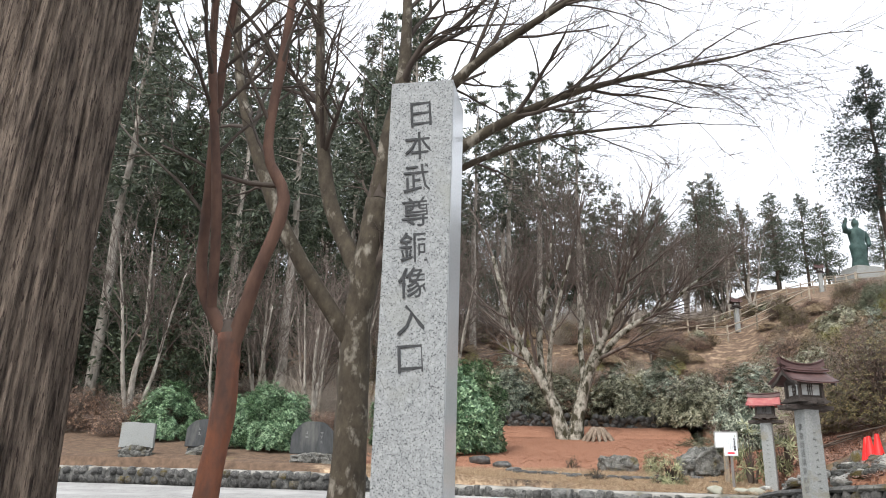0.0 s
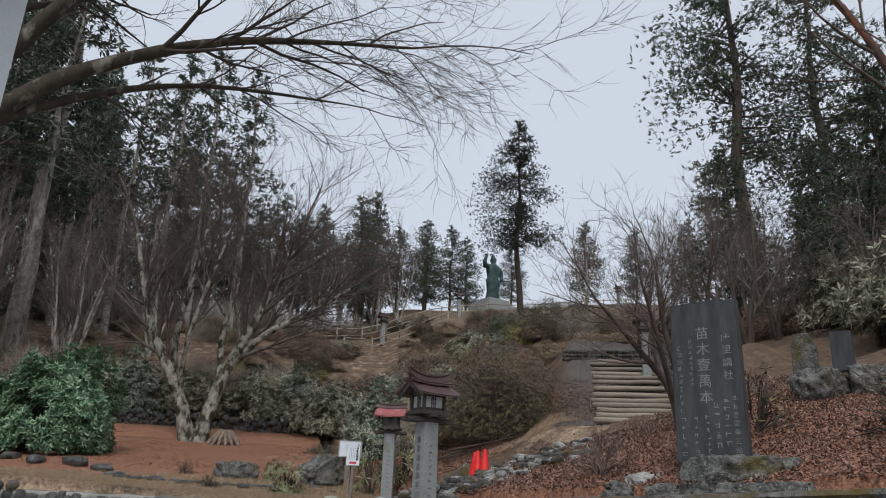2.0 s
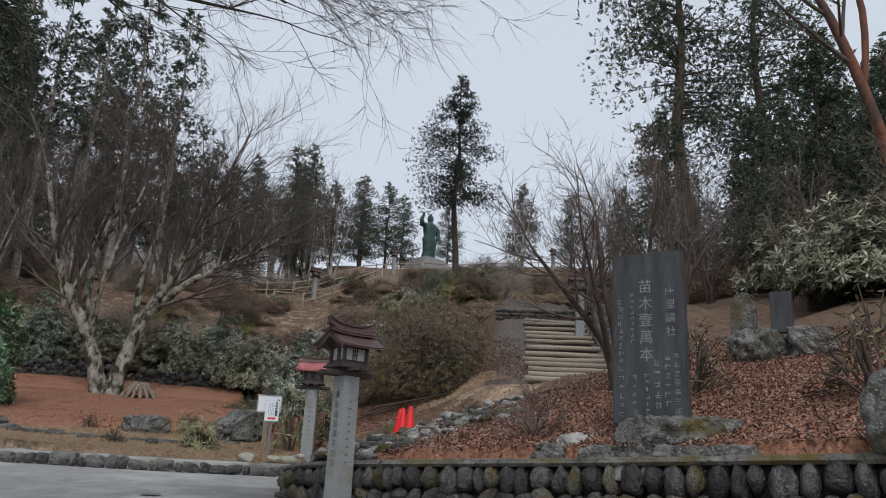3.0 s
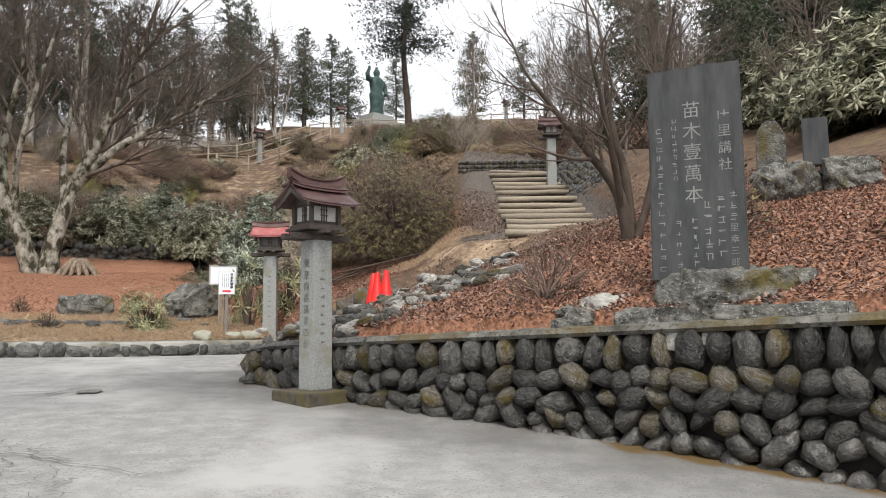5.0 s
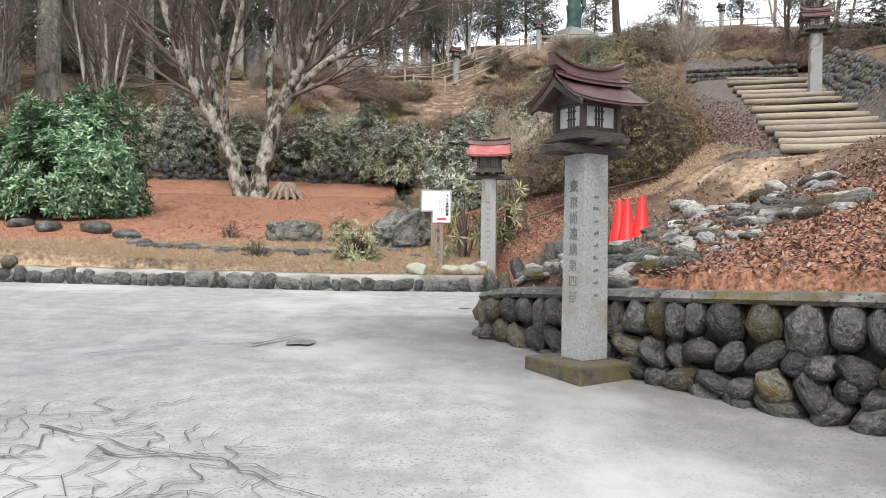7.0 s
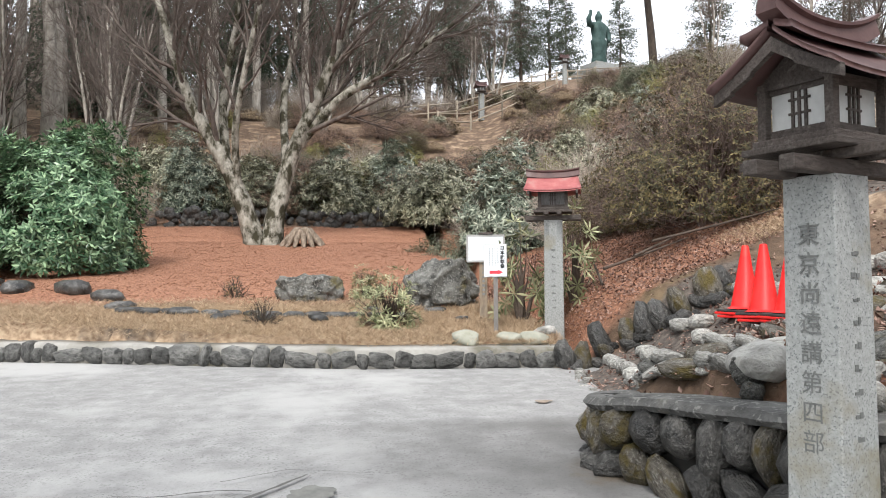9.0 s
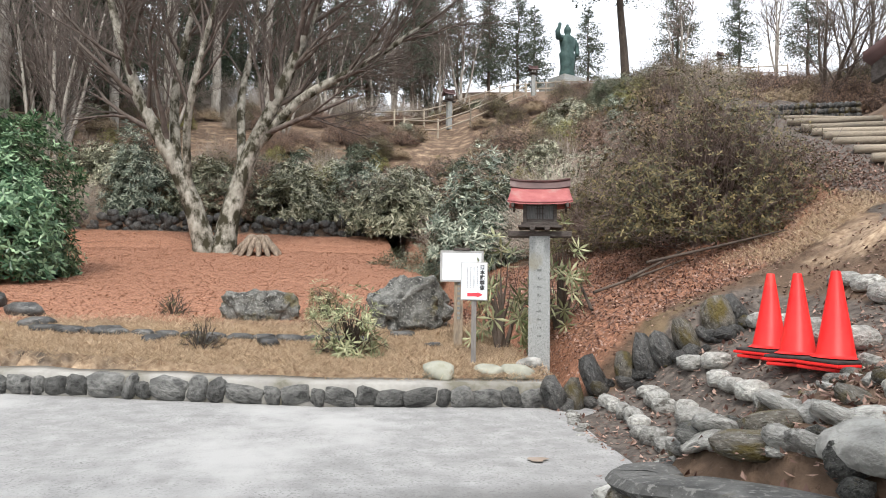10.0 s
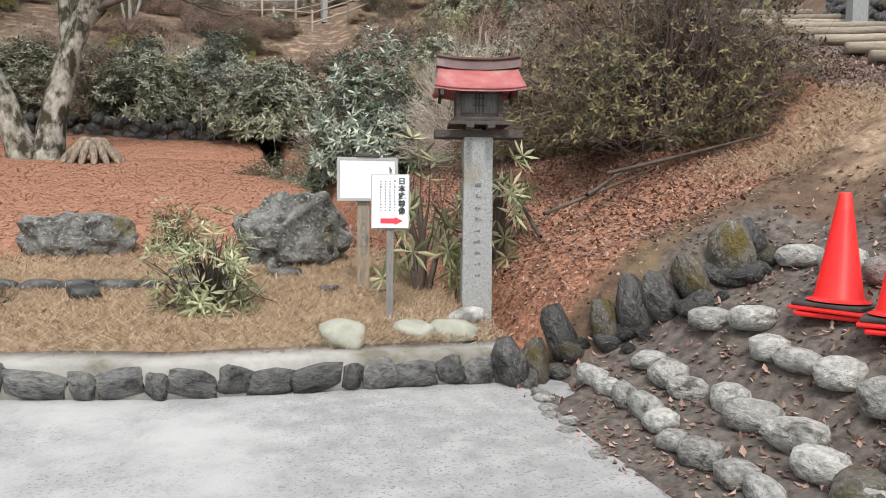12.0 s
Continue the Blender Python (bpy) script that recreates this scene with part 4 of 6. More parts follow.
def bare_tree(m, label, trunks, levels, kids, spread, up, seed, bark, twig, group="", sides=(9, 7, 5, 4, 3), name="bare_tree", limbs=None, least=0.0035):
    """A leafless tree. trunks: polylines as (points, radii, start of branching)."""
    t = thing(name, m, label, "tree", group)
    rng = random.Random(seed)
    TV, TF, BV, BF, tips = [], [], [], [], []
    LV, LF = [], []
    for index, (pts, rad, count, reach) in enumerate(trunks):
        pts = [Vector(p) for p in pts]
        # round the line off with points between
        line, rr = [], []
        for i in range(len(pts) - 1):
            for s in range(4):
                u = s / 4
                a, b, c, e = pts[max(i - 1, 0)], pts[i], pts[i + 1], pts[min(i + 2, len(pts) - 1)]
                line.append(0.5 * (2 * b + (c - a) * u + (2 * a - 5 * b + 4 * c - e) * u * u + (3 * b - a - 3 * c + e) * u ** 3))
                rr.append(rad[i] + (rad[i + 1] - rad[i]) * u)
        line.append(pts[-1])
        rr.append(rad[-1])
        tube(*((LV, LF) if limbs and index else (TV, TF)), line, rr, 12 if rad[0] > 0.1 else 8, 0.22)
        n = len(line)
        for k in range(count):
            u = 0.45 + 0.55 * (k + rng.random()) / count if count else 1
            i = min(int(u * (n - 1)), n - 2)
            base = (line[i + 1] - line[i]).normalized()
            side = rnd_dir(rng)
            side = (side - base * side.dot(base)).normalized()
            nd = (base * 0.9 + side * spread * rng.uniform(0.6, 1.2)).normalized()
            grow(BV, BF, tips, line[i], nd, reach * rng.uniform(0.6, 1.1), max(rr[i] * rng.uniform(0.35, 0.6), 0.008), 1, rng, levels, kids, spread, up, sides, 0.18, least)
        grow(BV, BF, tips, line[-1], (line[-1] - line[-2]).normalized(), reach, rr[-1], 1, rng, levels, kids, spread, up, sides, 0.18, least)
    mesh_object("trunk", TV, TF, bark, t)
    if LV:
        tagged(mesh_object("limbwork", LV, LF, limbs, t), "dark bare upper limbs", kind="stuff")
    tagged(mesh_object("branchwork", BV, BF, twig, t), kind="stuff")
    return t


def conifer(m, label, h, spread, seed, bark=None, leaf=None, bare=0.35, density=1.0, r=0.2, group="conifers on the hill", spray=1.0, cone=0.75):
    """Cedar or cypress: a straight trunk, drooping limbs and sprays of needles."""
    t = thing("conifer", m, label, "tree", group)
    rng = random.Random(seed)
    V, F = [], []
    tube(V, F, [Vector((0.02 * h * noise.noise(Vector((i * 0.4, seed, 0))), 0.02 * h * noise.noise(Vector((seed, i * 0.4, 5))), h * i / 10)) for i in range(11)], [r * (1 - 0.92 * i / 10) for i in range(11)], 9)
    V[:] = [v - Vector((0, 0, 0.3)) if k < 9 else v for k, v in enumerate(V)]
    LV, LF, BV, BF = [], [], [], []
    z = bare * h
    while z < h * 0.985:
        u = (z - bare * h) / (h * (1 - bare))
        reach = spread * (0.35 + 0.65 * min(1, u * 4)) * (1 - u) ** cone * rng.uniform(0.7, 1.15) + 0.15
        a = rng.uniform(0, 2 * math.pi)
        d = Vector((math.cos(a), math.sin(a), rng.uniform(-0.05, 0.45) - 0.25 * (1 - u)))
        d.normalize()
        tip = Vector((0, 0, z)) + d * reach
        tip.z -= 0.08 * reach
        tube(BV, BF, [Vector((0, 0, z)), Vector((0, 0, z)).lerp(tip, 0.5) + Vector((0, 0, 0.06 * reach)), tip], [0.03 * h / 12 + 0.008, 0.014, 0.005], 4)
        for k in range(int(reach * 15 * density / spray) + 3):
            w = rng.random() ** 0.6
            p = Vector((0, 0, z)).lerp(tip, w) + rnd_dir(rng) * reach * 0.2 * (0.25 + w)
            al = (d * 0.8 + rnd_dir(rng) * 0.9 + Vector((0, 0, -0.35))).normalized()
            ac = al.cross(rnd_dir(rng)).normalized()
            s = rng.uniform(0.20, 0.45) * (0.5 + h / 24) * spray
            for q in range(3):
                al2 = (al + ac * (q - 1) * 0.7).normalized()
                leaf_card(LV, LF, p, al2, al2.cross(rnd_dir(rng)).normalized(), s * rng.uniform(0.6, 1), s * 0.22)
        z += rng.uniform(0.06, 0.17) * h / 12 / density ** 0.5
    mesh_object("trunk", V, F, bark or BARK_DARK, t)
    tagged(mesh_object("branchwork", BV, BF, bark or BARK_DARK, t), kind="stuff")
    mesh_object("crown", LV, LF, leaf or CONIFER, t, False)
    return t


def shrub(name, m, label, size, leaves, leaf_len, leaf_w, seed, leaf_mat_, twig_mat, stems=9, whorl=5, twigs=60, shell=0.55, group="", up=0.3):
    """A bush: stems, fine twigs and single leaves in whorls, over an uneven mound."""
    t = thing(name, m, label, "shrub", group)
    rng = random.Random(seed)
    V, F, LV, LF = [], [], [], []
    sx, sy, sz = size

    def hull(d):
        k = 1 + 0.35 * noise.noise(d * 1.7 + Vector((seed, 0, 0))) + 0.18 * noise.noise(d * 4.5 + Vector((0, seed, 0)))
        return Vector((d.x * sx * k, d.y * sy * k, abs(d.z) * sz * k))
    for i in range(stems):
        d = rnd_dir(rng)
        d.z = abs(d.z) * 0.8 + 0.3
        e = hull(d.normalized()) * rng.uniform(0.7, 0.95)
        b = Vector((rng.uniform(-0.12, 0.12) * sx, rng.uniform(-0.12, 0.12) * sy, -0.1))
        tube(V, F, [b, b.lerp(e, 0.4) + Vector((0, 0, 0.12 * sz)), b.lerp(e, 0.75) + rnd_dir(rng) * 0.06 * sx, e], [0.022 * sz + 0.006, 0.016 * sz + 0.004, 0.008, 0.004], 5)
    for i in range(twigs):
        d = rnd_dir(rng)
        d.z = abs(d.z)
        e = hull(d) * rng.uniform(0.75, 1.08)
        s = e * rng.uniform(0.35, 0.7) + rnd_dir(rng) * 0.1 * sx
        q = s.lerp(e, 0.5) + rnd_dir(rng) * 0.07 * sx
        tube(V, F, [s, q, e], [0.007, 0.005, 0.0025], 3)
        for j in range(3):
            o = s.lerp(e, rng.uniform(0.3, 0.9))
            tube(V, F, [o, o + ((e - s).normalized() + rnd_dir(rng) * 0.8) * 0.22 * sz * rng.uniform(0.4, 1)], [0.004, 0.002], 3)
    for i in range(leaves):
        d = rnd_dir(rng)
        d.z = abs(d.z)
        p = hull(d) * (shell + (1.05 - shell) * rng.random() ** 0.6)
        gap = noise.noise(p * (2.2 / max(sx, 0.5)) + Vector((seed, 3, 1)))
        if gap < -0.28:
            continue
        axis = (d + Vector((0, 0, up)) + rnd_dir(rng) * 0.5).normalized()
        o = axis.orthogonal().normalized()
        o2 = axis.cross(o)
        ph = rng.uniform(0, 6.3)
        for k in range(whorl):
            a = ph + 2 * math.pi * k / whorl
            al = (o * math.cos(a) + o2 * math.sin(a) + axis * rng.uniform(-0.1, 0.5)).normalized()
            leaf_card(LV, LF, p, al, al.cross(axis).normalized(), leaf_len * rng.uniform(0.7, 1.2), leaf_w)
    tagged(mesh_object("stemwork", V, F, twig_mat, t), kind="stuff")
    if LV:
        mesh_object("foliage", LV, LF, leaf_mat_, t, False)
    return t


def on(x, y, turn=0.0, s=1.0, sink=0.05):
    return pose(x, y, land_z(x, y) - sink, 0, 0, turn) @ Matrix.Scale(s, 4)


def spread_copies(src, spots, seed, lo=0.8, hi=1.2, label=""):
    rng = random.Random(seed)
    for x, y in spots:
        along, off = (x - 10.46) * 0.445 + (y - 15.6) * 0.895, (x - 10.46) * 0.895 - (y - 15.6) * 0.445
        if -1 < along < 20 and -2.7 < off < 3.0:
            continue
        if any(-1 < ly - y < 12 and abs(x - lx + (ly - y) * (lx - 2.5) / (ly - 6)) < 1.9 for lx, ly in ((12.0, 52.5), (21.0, 63.8))):
            continue
        low = 1 - 0.35 * smooth(36, 46, y) - 0.25 * smooth(52, 60, y) if src["category"] == "shrub" else 1.0
        c = copy_thing(src, on(x, y, rng.uniform(0, 360), rng.uniform(lo, hi) * low))
        if label:
            c["label"] = label


# trees in the planted bed
def make_cedar_trunk():
    t = thing("cedar_tree", pose(-1.92, 3.32, 0.45), "huge cedar trunk with fibrous furrowed bark", "tree")
    V, F = [], []
    n, sides = 90, 240
    for i in range(n + 1):
        z = -0.3 + 11 * (i / n)
        for k in range(sides):
            a = 2 * math.pi * k / sides
            r = 0.49 - 0.018 * z + 0.25 * math.exp(-max(z, 0) * 1.6)
            r += 0.035 * noise.noise(Vector((math.cos(a) * 9, math.sin(a) * 9, z * 0.4))) + 0.03 * noise.noise(Vector((math.cos(a) * 2, math.sin(a) * 2, z * 0.25)))
            r += 0.075 * abs(noise.noise(Vector((math.cos(a) * 13, math.sin(a) * 13, z * 0.35))))
            V.append((r * math.cos(a) + 0.032 * z, r * math.sin(a), z))
    for i in range(n):
        for k in range(sides):
            a, b = i * sides + k, i * sides + (k + 1) % sides
            F.append((a, b, b + sides, a + sides))
    mesh_object("trunk", V, F, BARK_CEDAR, t)
    BV, BF, tips = [], [], []
    rng = random.Random(8)
    tube(BV, BF, [Vector((0.0, -0.5, 2.6)), Vector((0.25, -0.75, 2.3)), Vector((0.55, -0.75, 1.75)), Vector((0.85, -0.6, 1.1))], [0.016, 0.013, 0.010, 0.005], 5)
    grow(BV, BF, tips, Vector((0.35, 0.3, 4.6)), Vector((1, 0.1, 0.1)), 1.8, 0.025, 1, rng, 3, (3, 3, 2), 0.8, 0.0, (5, 4, 3))
    tagged(mesh_object("branchwork", BV, BF, TWIG_DARK, t), kind="stuff")


make_cedar_trunk()
bare_tree(pose(-0.98, 4.55, 0.5), "young tree with peeling reddish-brown bark and forked bare stems",
          [([(0, 0, -0.2), (0.04, 0, 0.9), (0.1, 0, 1.65), (0.08, 0, 2.1)], [0.11, 0.09, 0.085, 0.085], 0, 0.1),
           ([(0.08, 0, 2.05), (-0.22, 0.05, 2.5), (-0.30, 0.1, 3.3), (-0.32, 0.1, 4.4), (-0.25, 0.1, 5.6)], [0.06, 0.045, 0.042, 0.038, 0.03], 6, 1.5),
           ([(-0.1, 0.02, 2.3), (-0.14, -0.05, 3.2), (-0.36, -0.05, 4.6), (-0.4, 0, 5.8)], [0.04, 0.04, 0.036, 0.028], 5, 1.4),
           ([(0.1, 0, 1.95), (0.24, -0.02, 2.5), (0.40, 0.0, 3.15), (0.22, 0, 3.6), (0.28, 0, 4.6), (0.34, 0, 5.8)], [0.065, 0.052, 0.05, 0.042, 0.038, 0.03], 7, 1.5)],
          3, (0, 3, 3, 2), 0.8, 0.02, 61, BARK_RED, TWIG_DARK, limbs=LIMB_BROWN)
bare_tree(pose(-1.25, 8.55, 0.9), "old spreading tree with mottled mossy bark and long bare branches",
          [([(0, 0, -0.3), (0.08, 0, 1.0), (0.05, 0, 2.3), (0.15, 0, 3.4), (0.25, 0, 4.3)], [0.30, 0.21, 0.19, 0.19, 0.17], 2, 1.0),
           ([(0.2, 0, 4.0), (0.35, 0, 5.2), (0.5, 0.1, 6.4), (0.45, 0.2, 8.2)], [0.14, 0.12, 0.10, 0.05], 9, 1.9),
           ([(0.1, 0, 3.2), (-0.5, 0.2, 4.4), (-0.8, 0.3, 6.0), (-1.0, 0.4, 8.0)], [0.13, 0.11, 0.09, 0.05], 8, 1.9),
           ([(0.0, 0, 2.4), (-0.9, -0.3, 3.8), (-1.7, -0.4, 5.8), (-2.0, -0.4, 7.8)], [0.12, 0.10, 0.07, 0.04], 8, 1.8),
           ([(0.25, 0, 3.9), (1.1, 0.1, 4.9), (2.4, 0.2, 5.7), (3.7, 0.3, 6.1), (5.0, 0.3, 6.3)], [0.12, 0.09, 0.06, 0.035, 0.015], 14, 1.6),
           ([(0.3, 0, 4.4), (1.2, -0.2, 5.8), (2.4, -0.3, 6.7), (3.8, -0.4, 7.4)], [0.11, 0.08, 0.05, 0.02], 12, 1.7),
           ([(0.3, 0, 4.0), (1.2, 0.3, 4.8), (2.5, 0.5, 5.35), (4.2, 0.6, 5.5)], [0.08, 0.05, 0.03, 0.01], 9, 1.2)],
          4, (0, 4, 4, 3), 0.75, 0.01, 62, BARK_MOSS, TWIG_DARK, sides=(9, 6, 4, 3, 3))

# the two-stemmed tree on the red lawn
bare_tree(on(1.05, 29.0), "large two-stemmed bare tree with lichen-pale bark",
          [([(-0.15, 0, -0.2), (-0.45, 0, 0.9), (-1.0, 0, 2.2), (-1.9, 0.1, 3.8), (-2.5, 0.1, 5.6), (-3.0, 0.2, 7.4)], [0.34, 0.24, 0.2, 0.15, 0.11, 0.06], 14, 2.6),
           ([(0.2, 0, -0.2), (0.35, 0.1, 1.0), (0.8, 0.1, 2.6), (1.5, 0, 4.2), (2.2, 0, 6.0), (2.8, 0, 7.6)], [0.34, 0.25, 0.2, 0.16, 0.12, 0.07], 15, 2.8),
           ([(0.75, 0.1, 2.5), (2.0, 0, 4.0), (3.6, -0.2, 5.0), (5.2, -0.3, 6.2)], [0.15, 0.12, 0.09, 0.05], 12, 2.3),
           ([(-0.95, 0, 2.1), (-1.1, 0.3, 4.0), (-0.8, 0.4, 6.0), (-0.6, 0.5, 8.0)], [0.14, 0.11, 0.09, 0.05], 12, 2.5),
           ([(0.6, 0.2, 2.2), (0.5, 0.8, 4.2), (0.8, 1.2, 6.2), (0.7, 1.3, 8.2)], [0.12, 0.10, 0.08, 0.05], 12, 2.5),
           ([(-0.6, 0, 1.2), (-0.7, -0.4, 3.0), (-0.3, -0.9, 5.0), (0.2, -1.1, 7.0)], [0.10, 0.09, 0.07, 0.04], 10, 2.4)],
          4, (0, 5, 5, 4), 0.72, 0.05, 63, BARK_GREY, TWIG, sides=(9, 5, 4, 3, 3), least=0.006)

bare_tree(on(2.1, 28.7), "weathered split tree stump with pale roots",
          [([(0.62 * math.cos(a), 0.5 * math.sin(a), -0.05), (0.42 * math.cos(a), 0.34 * math.sin(a), 0.2), (0.2 * math.cos(a), 0.17 * math.sin(a), 0.40 + 0.07 * math.sin(a * 5)), (0.06 * math.cos(a), 0.05 * math.sin(a), 0.34)], [0.05, 0.075, 0.085, 0.09], 0, 0.02) for a in (0.0, 0.45, 0.9, 1.5, 2.1, 2.7, 3.2, 3.6, 4.0, 4.4, 4.8, 5.2, 5.7)], 1, (0,), 0.3, 0, 3, STUMP_WOOD, STUMP_WOOD, name="tree_stump")

# ---- conifers ----
hill_conifer = conifer(on(18.9, 43.6), "tall cedar with a bare lower trunk and dark layered crown", 15.2, 4.9, 71, leaf=CEDAR_LEAF, bare=0.40, r=0.24, density=2.0, spray=0.5, cone=1.1)
c2 = conifer(on(24.0, 77.0), "dark conifer with an open ragged crown", 10.0, 2.9, 72, bare=0.12, leaf=CONIFER_FAR, r=0.16, density=1.4, spray=0.7)
c3 = conifer(on(5.0, 66.0), "dark slender conifer with open crown", 13.0, 3.2, 73, bare=0.22, leaf=CONIFER_FAR, r=0.2, density=1.2, spray=0.7)
big = conifer(on(22.6, 26.2), "tall cypress with dark trunk and hanging foliage", 22.0, 5.6, 74, leaf=CONIFER, bare=0.38, r=0.40, density=1.15, spray=0.6)
copy_thing(big, on(28.0, 27.0, 140, 0.95))
dense = conifer(on(20.0, 24.0), "dense dark evergreen conifer", 8.5, 2.7, 75, bare=0.03, r=0.15, density=1.8, spray=0.7)
spread_copies(dense, [(23.5, 22.0), (26.0, 19.0), (24.0, 17.0), (28.0, 21.5), (30.0, 15.0), (20.8, 17.0), (25.5, 13.0), (19.2, 16.2), (21.0, 20.5), (22.5, 14.5), (18.8, 13.6), (20.5, 11.5), (24.5, 25.0)], 5, 0.75, 1.1)
spread_copies(c2, [(20.5, 74.5), (31.8, 78.5), (17.2, 73.0), (39.0, 74.0), (13.5, 71.0), (28.0, 84.0), (43.0, 70.0), (47.0, 66.0), (22.5, 82.0)], 6, 0.75, 1.1)
spread_copies(c3, [(9.0, 70.0), (1.0, 63.0), (12.0, 66.0), (-3.0, 62.0), (15.0, 76.0), (7.0, 74.0), (-1.0, 70.0), (-7.0, 60.0), (-10, 66), (-14, 62), (-18, 68), (-5, 75), (3, 78), (-22, 64), (-12, 78), (10, 80), (-26, 70), (-30, 60), (17, 84)], 7, 0.9, 1.4)
spread_copies(dense, [(-16.0, 36.0), (-20.0, 40.0), (-13.0, 45.0), (-24.0, 34.0), (-11.0, 52.0), (-17.0, 50.0), (-28.0, 42.0), (-8.0, 56.0), (-3.0, 60.0), (-22.0, 48.0), (2.0, 62.0), (-16, 29), (-21, 28), (-26, 27), (-30, 34)], 8, 1.0, 1.7)

spread_copies(c2, [(-24, 70), (-15.5, 71), (-6.5, 70), (1.5, 75), (9.5, 75.5), (-8.5, 66), (4, 68), (14.5, 79), (-2, 66), (7, 66)], 18, 0.9, 1.3)

# dark plantation with tall pale trunks
plant = conifer(on(-8.2, 40.0), "tall straight cedar with pale bare trunk", 24.0, 3.2, 76, bark=TRUNK_PALE, leaf=CONIFER_FAR, bare=0.42, r=0.30, group="cedar plantation", density=0.8)
rng_f = random.Random(77)
for k in range(80):
    x, y = -10.5 - 30 * rng_f.random(), 36 + 40 * rng_f.random()
    if x > -12 and y < 40:
        y += 6
    c = copy_thing(plant, on(x, y, rng_f.uniform(0, 360), rng_f.uniform(0.75, 1.1)))
    c.scale = (c.scale[0] * rng_f.uniform(0.6, 1.0), c.scale[1] * 0.8, c.scale[2])
for x, y in ((-5.5, 48), (-3.5, 52), (-7, 45), (-1.5, 55), (-4.5, 57), (1.5, 53), (-9, 50), (-14, 30), (-18, 27), (-23, 31), (-12.5, 33), (-20, 22)):
    copy_thing(plant, on(x, y, rng_f.uniform(0, 360), rng_f.uniform(0.7, 0.95)))

conifer(on(-8.7, 42.0), "thick straight tree trunk with pale smooth bark", 26.0, 3.4, 78, bark=TRUNK_PALE, bare=0.55, r=0.56, group="cedar plantation", density=0.8)

# ---- bare trees on the slopes ----
slim = bare_tree(on(-5.5, 38.5), "slim bare tree with pale upright stems",
                 [([(0, 0, -0.2), (0.1, 0, 2), (-0.1, 0, 4), (0.1, 0, 7)], [0.12, 0.10, 0.08, 0.04], 12, 2.0),
                  ([(0, 0, 0.2), (0.6, 0.2, 2), (1.0, 0.3, 4), (1.5, 0.3, 6.5)], [0.09, 0.08, 0.06, 0.03], 10, 1.8),
                  ([(0, 0, 0.1), (-0.6, 0.1, 2.2), (-0.9, 0.1, 4), (-1.5, 0, 6.5)], [0.08, 0.07, 0.05, 0.03], 10, 1.8)],
                 4, (0, 3, 3, 2), 0.6, 0.06, 81, TRUNK_PALE, TWIG, "bare trees on the hill", (8, 5, 4, 3, 3), least=0.010)
spread_copies(slim, [(-9.0, 33.5), (-6.5, 43.0), (-2.5, 45.0), (2.5, 46.0), (5.0, 55.0), (8.0, 58.0), (10.0, 62.0), (13.0, 60.0), (6.0, 50.0), (16.0, 66.0), (11.0, 67.0), (14.5, 70.5), (-12.0, 30.0), (-14.5, 24.5), (-8.5, 27.0), (-11.5, 25.0), (36.0, 68.0), (41.0, 62.0), (24.0, 34.0), (26.5, 36.0), (29.0, 33.0)], 9, 0.7, 1.1)

# leaning tree and shrubby trees by the slab and stairs
bare_tree(on(16.7, 11.7), "leaning bare tree with reddish-brown trunk",
          [([(0, 0, -0.3), (-0.2, 0.2, 2.0), (-0.6, 0.5, 4.5), (-1.3, 0.9, 7.0), (-2.4, 1.6, 9.5), (-3.4, 2.2, 11.5)], [0.16, 0.13, 0.115, 0.09, 0.06, 0.03], 14, 2.6),
           ([(-0.6, 0.5, 4.5), (-0.5, 0.4, 6.5), (-0.9, 0.6, 9.0), (-1.0, 0.7, 12)], [0.08, 0.07, 0.05, 0.03], 9, 2.2)],
          4, (0, 3, 3, 2), 0.8, 0.03, 82, BARK_RED, BARK_DARK, sides=(8, 5, 4, 3, 3))
multi = bare_tree(on(8.75, 10.95), "many-stemmed bare shrub tree with dark twisted trunk",
                  [([(0, 0, -0.15), (-0.15, 0, 0.6), (-0.6, 0.1, 1.2), (-1.3, 0.2, 2.0)], [0.10, 0.07, 0.045, 0.02], 9, 1.0),
                   ([(0.05, 0, -0.1), (0.05, 0.1, 0.8), (-0.1, 0.2, 1.7), (-0.2, 0.2, 2.7)], [0.07, 0.055, 0.04, 0.02], 9, 1.0),
                   ([(0.05, -0.05, 0), (0.35, -0.1, 0.9), (0.5, -0.1, 1.9), (0.6, -0.2, 2.8)], [0.06, 0.05, 0.035, 0.02], 9, 1.0),
                   ([(-0.1, 0, 0.4), (-0.5, -0.3, 1.2), (-0.9, -0.5, 2.2)], [0.05, 0.035, 0.02], 8, 0.9)],
                  4, (0, 4, 3, 3), 0.85, 0.03, 83, BARK_DARK, TWIG, "bare shrub trees by the stairs", (8, 5, 4, 3, 3))
spread_copies(multi, [(14.5, 16.5), (17.5, 19.0), (19.0, 22.5), (16.0, 14.0), (20.5, 15.5), (19.5, 30.0), (22.0, 33.0), (13.0, 8.0)], 10, 0.9, 1.4)

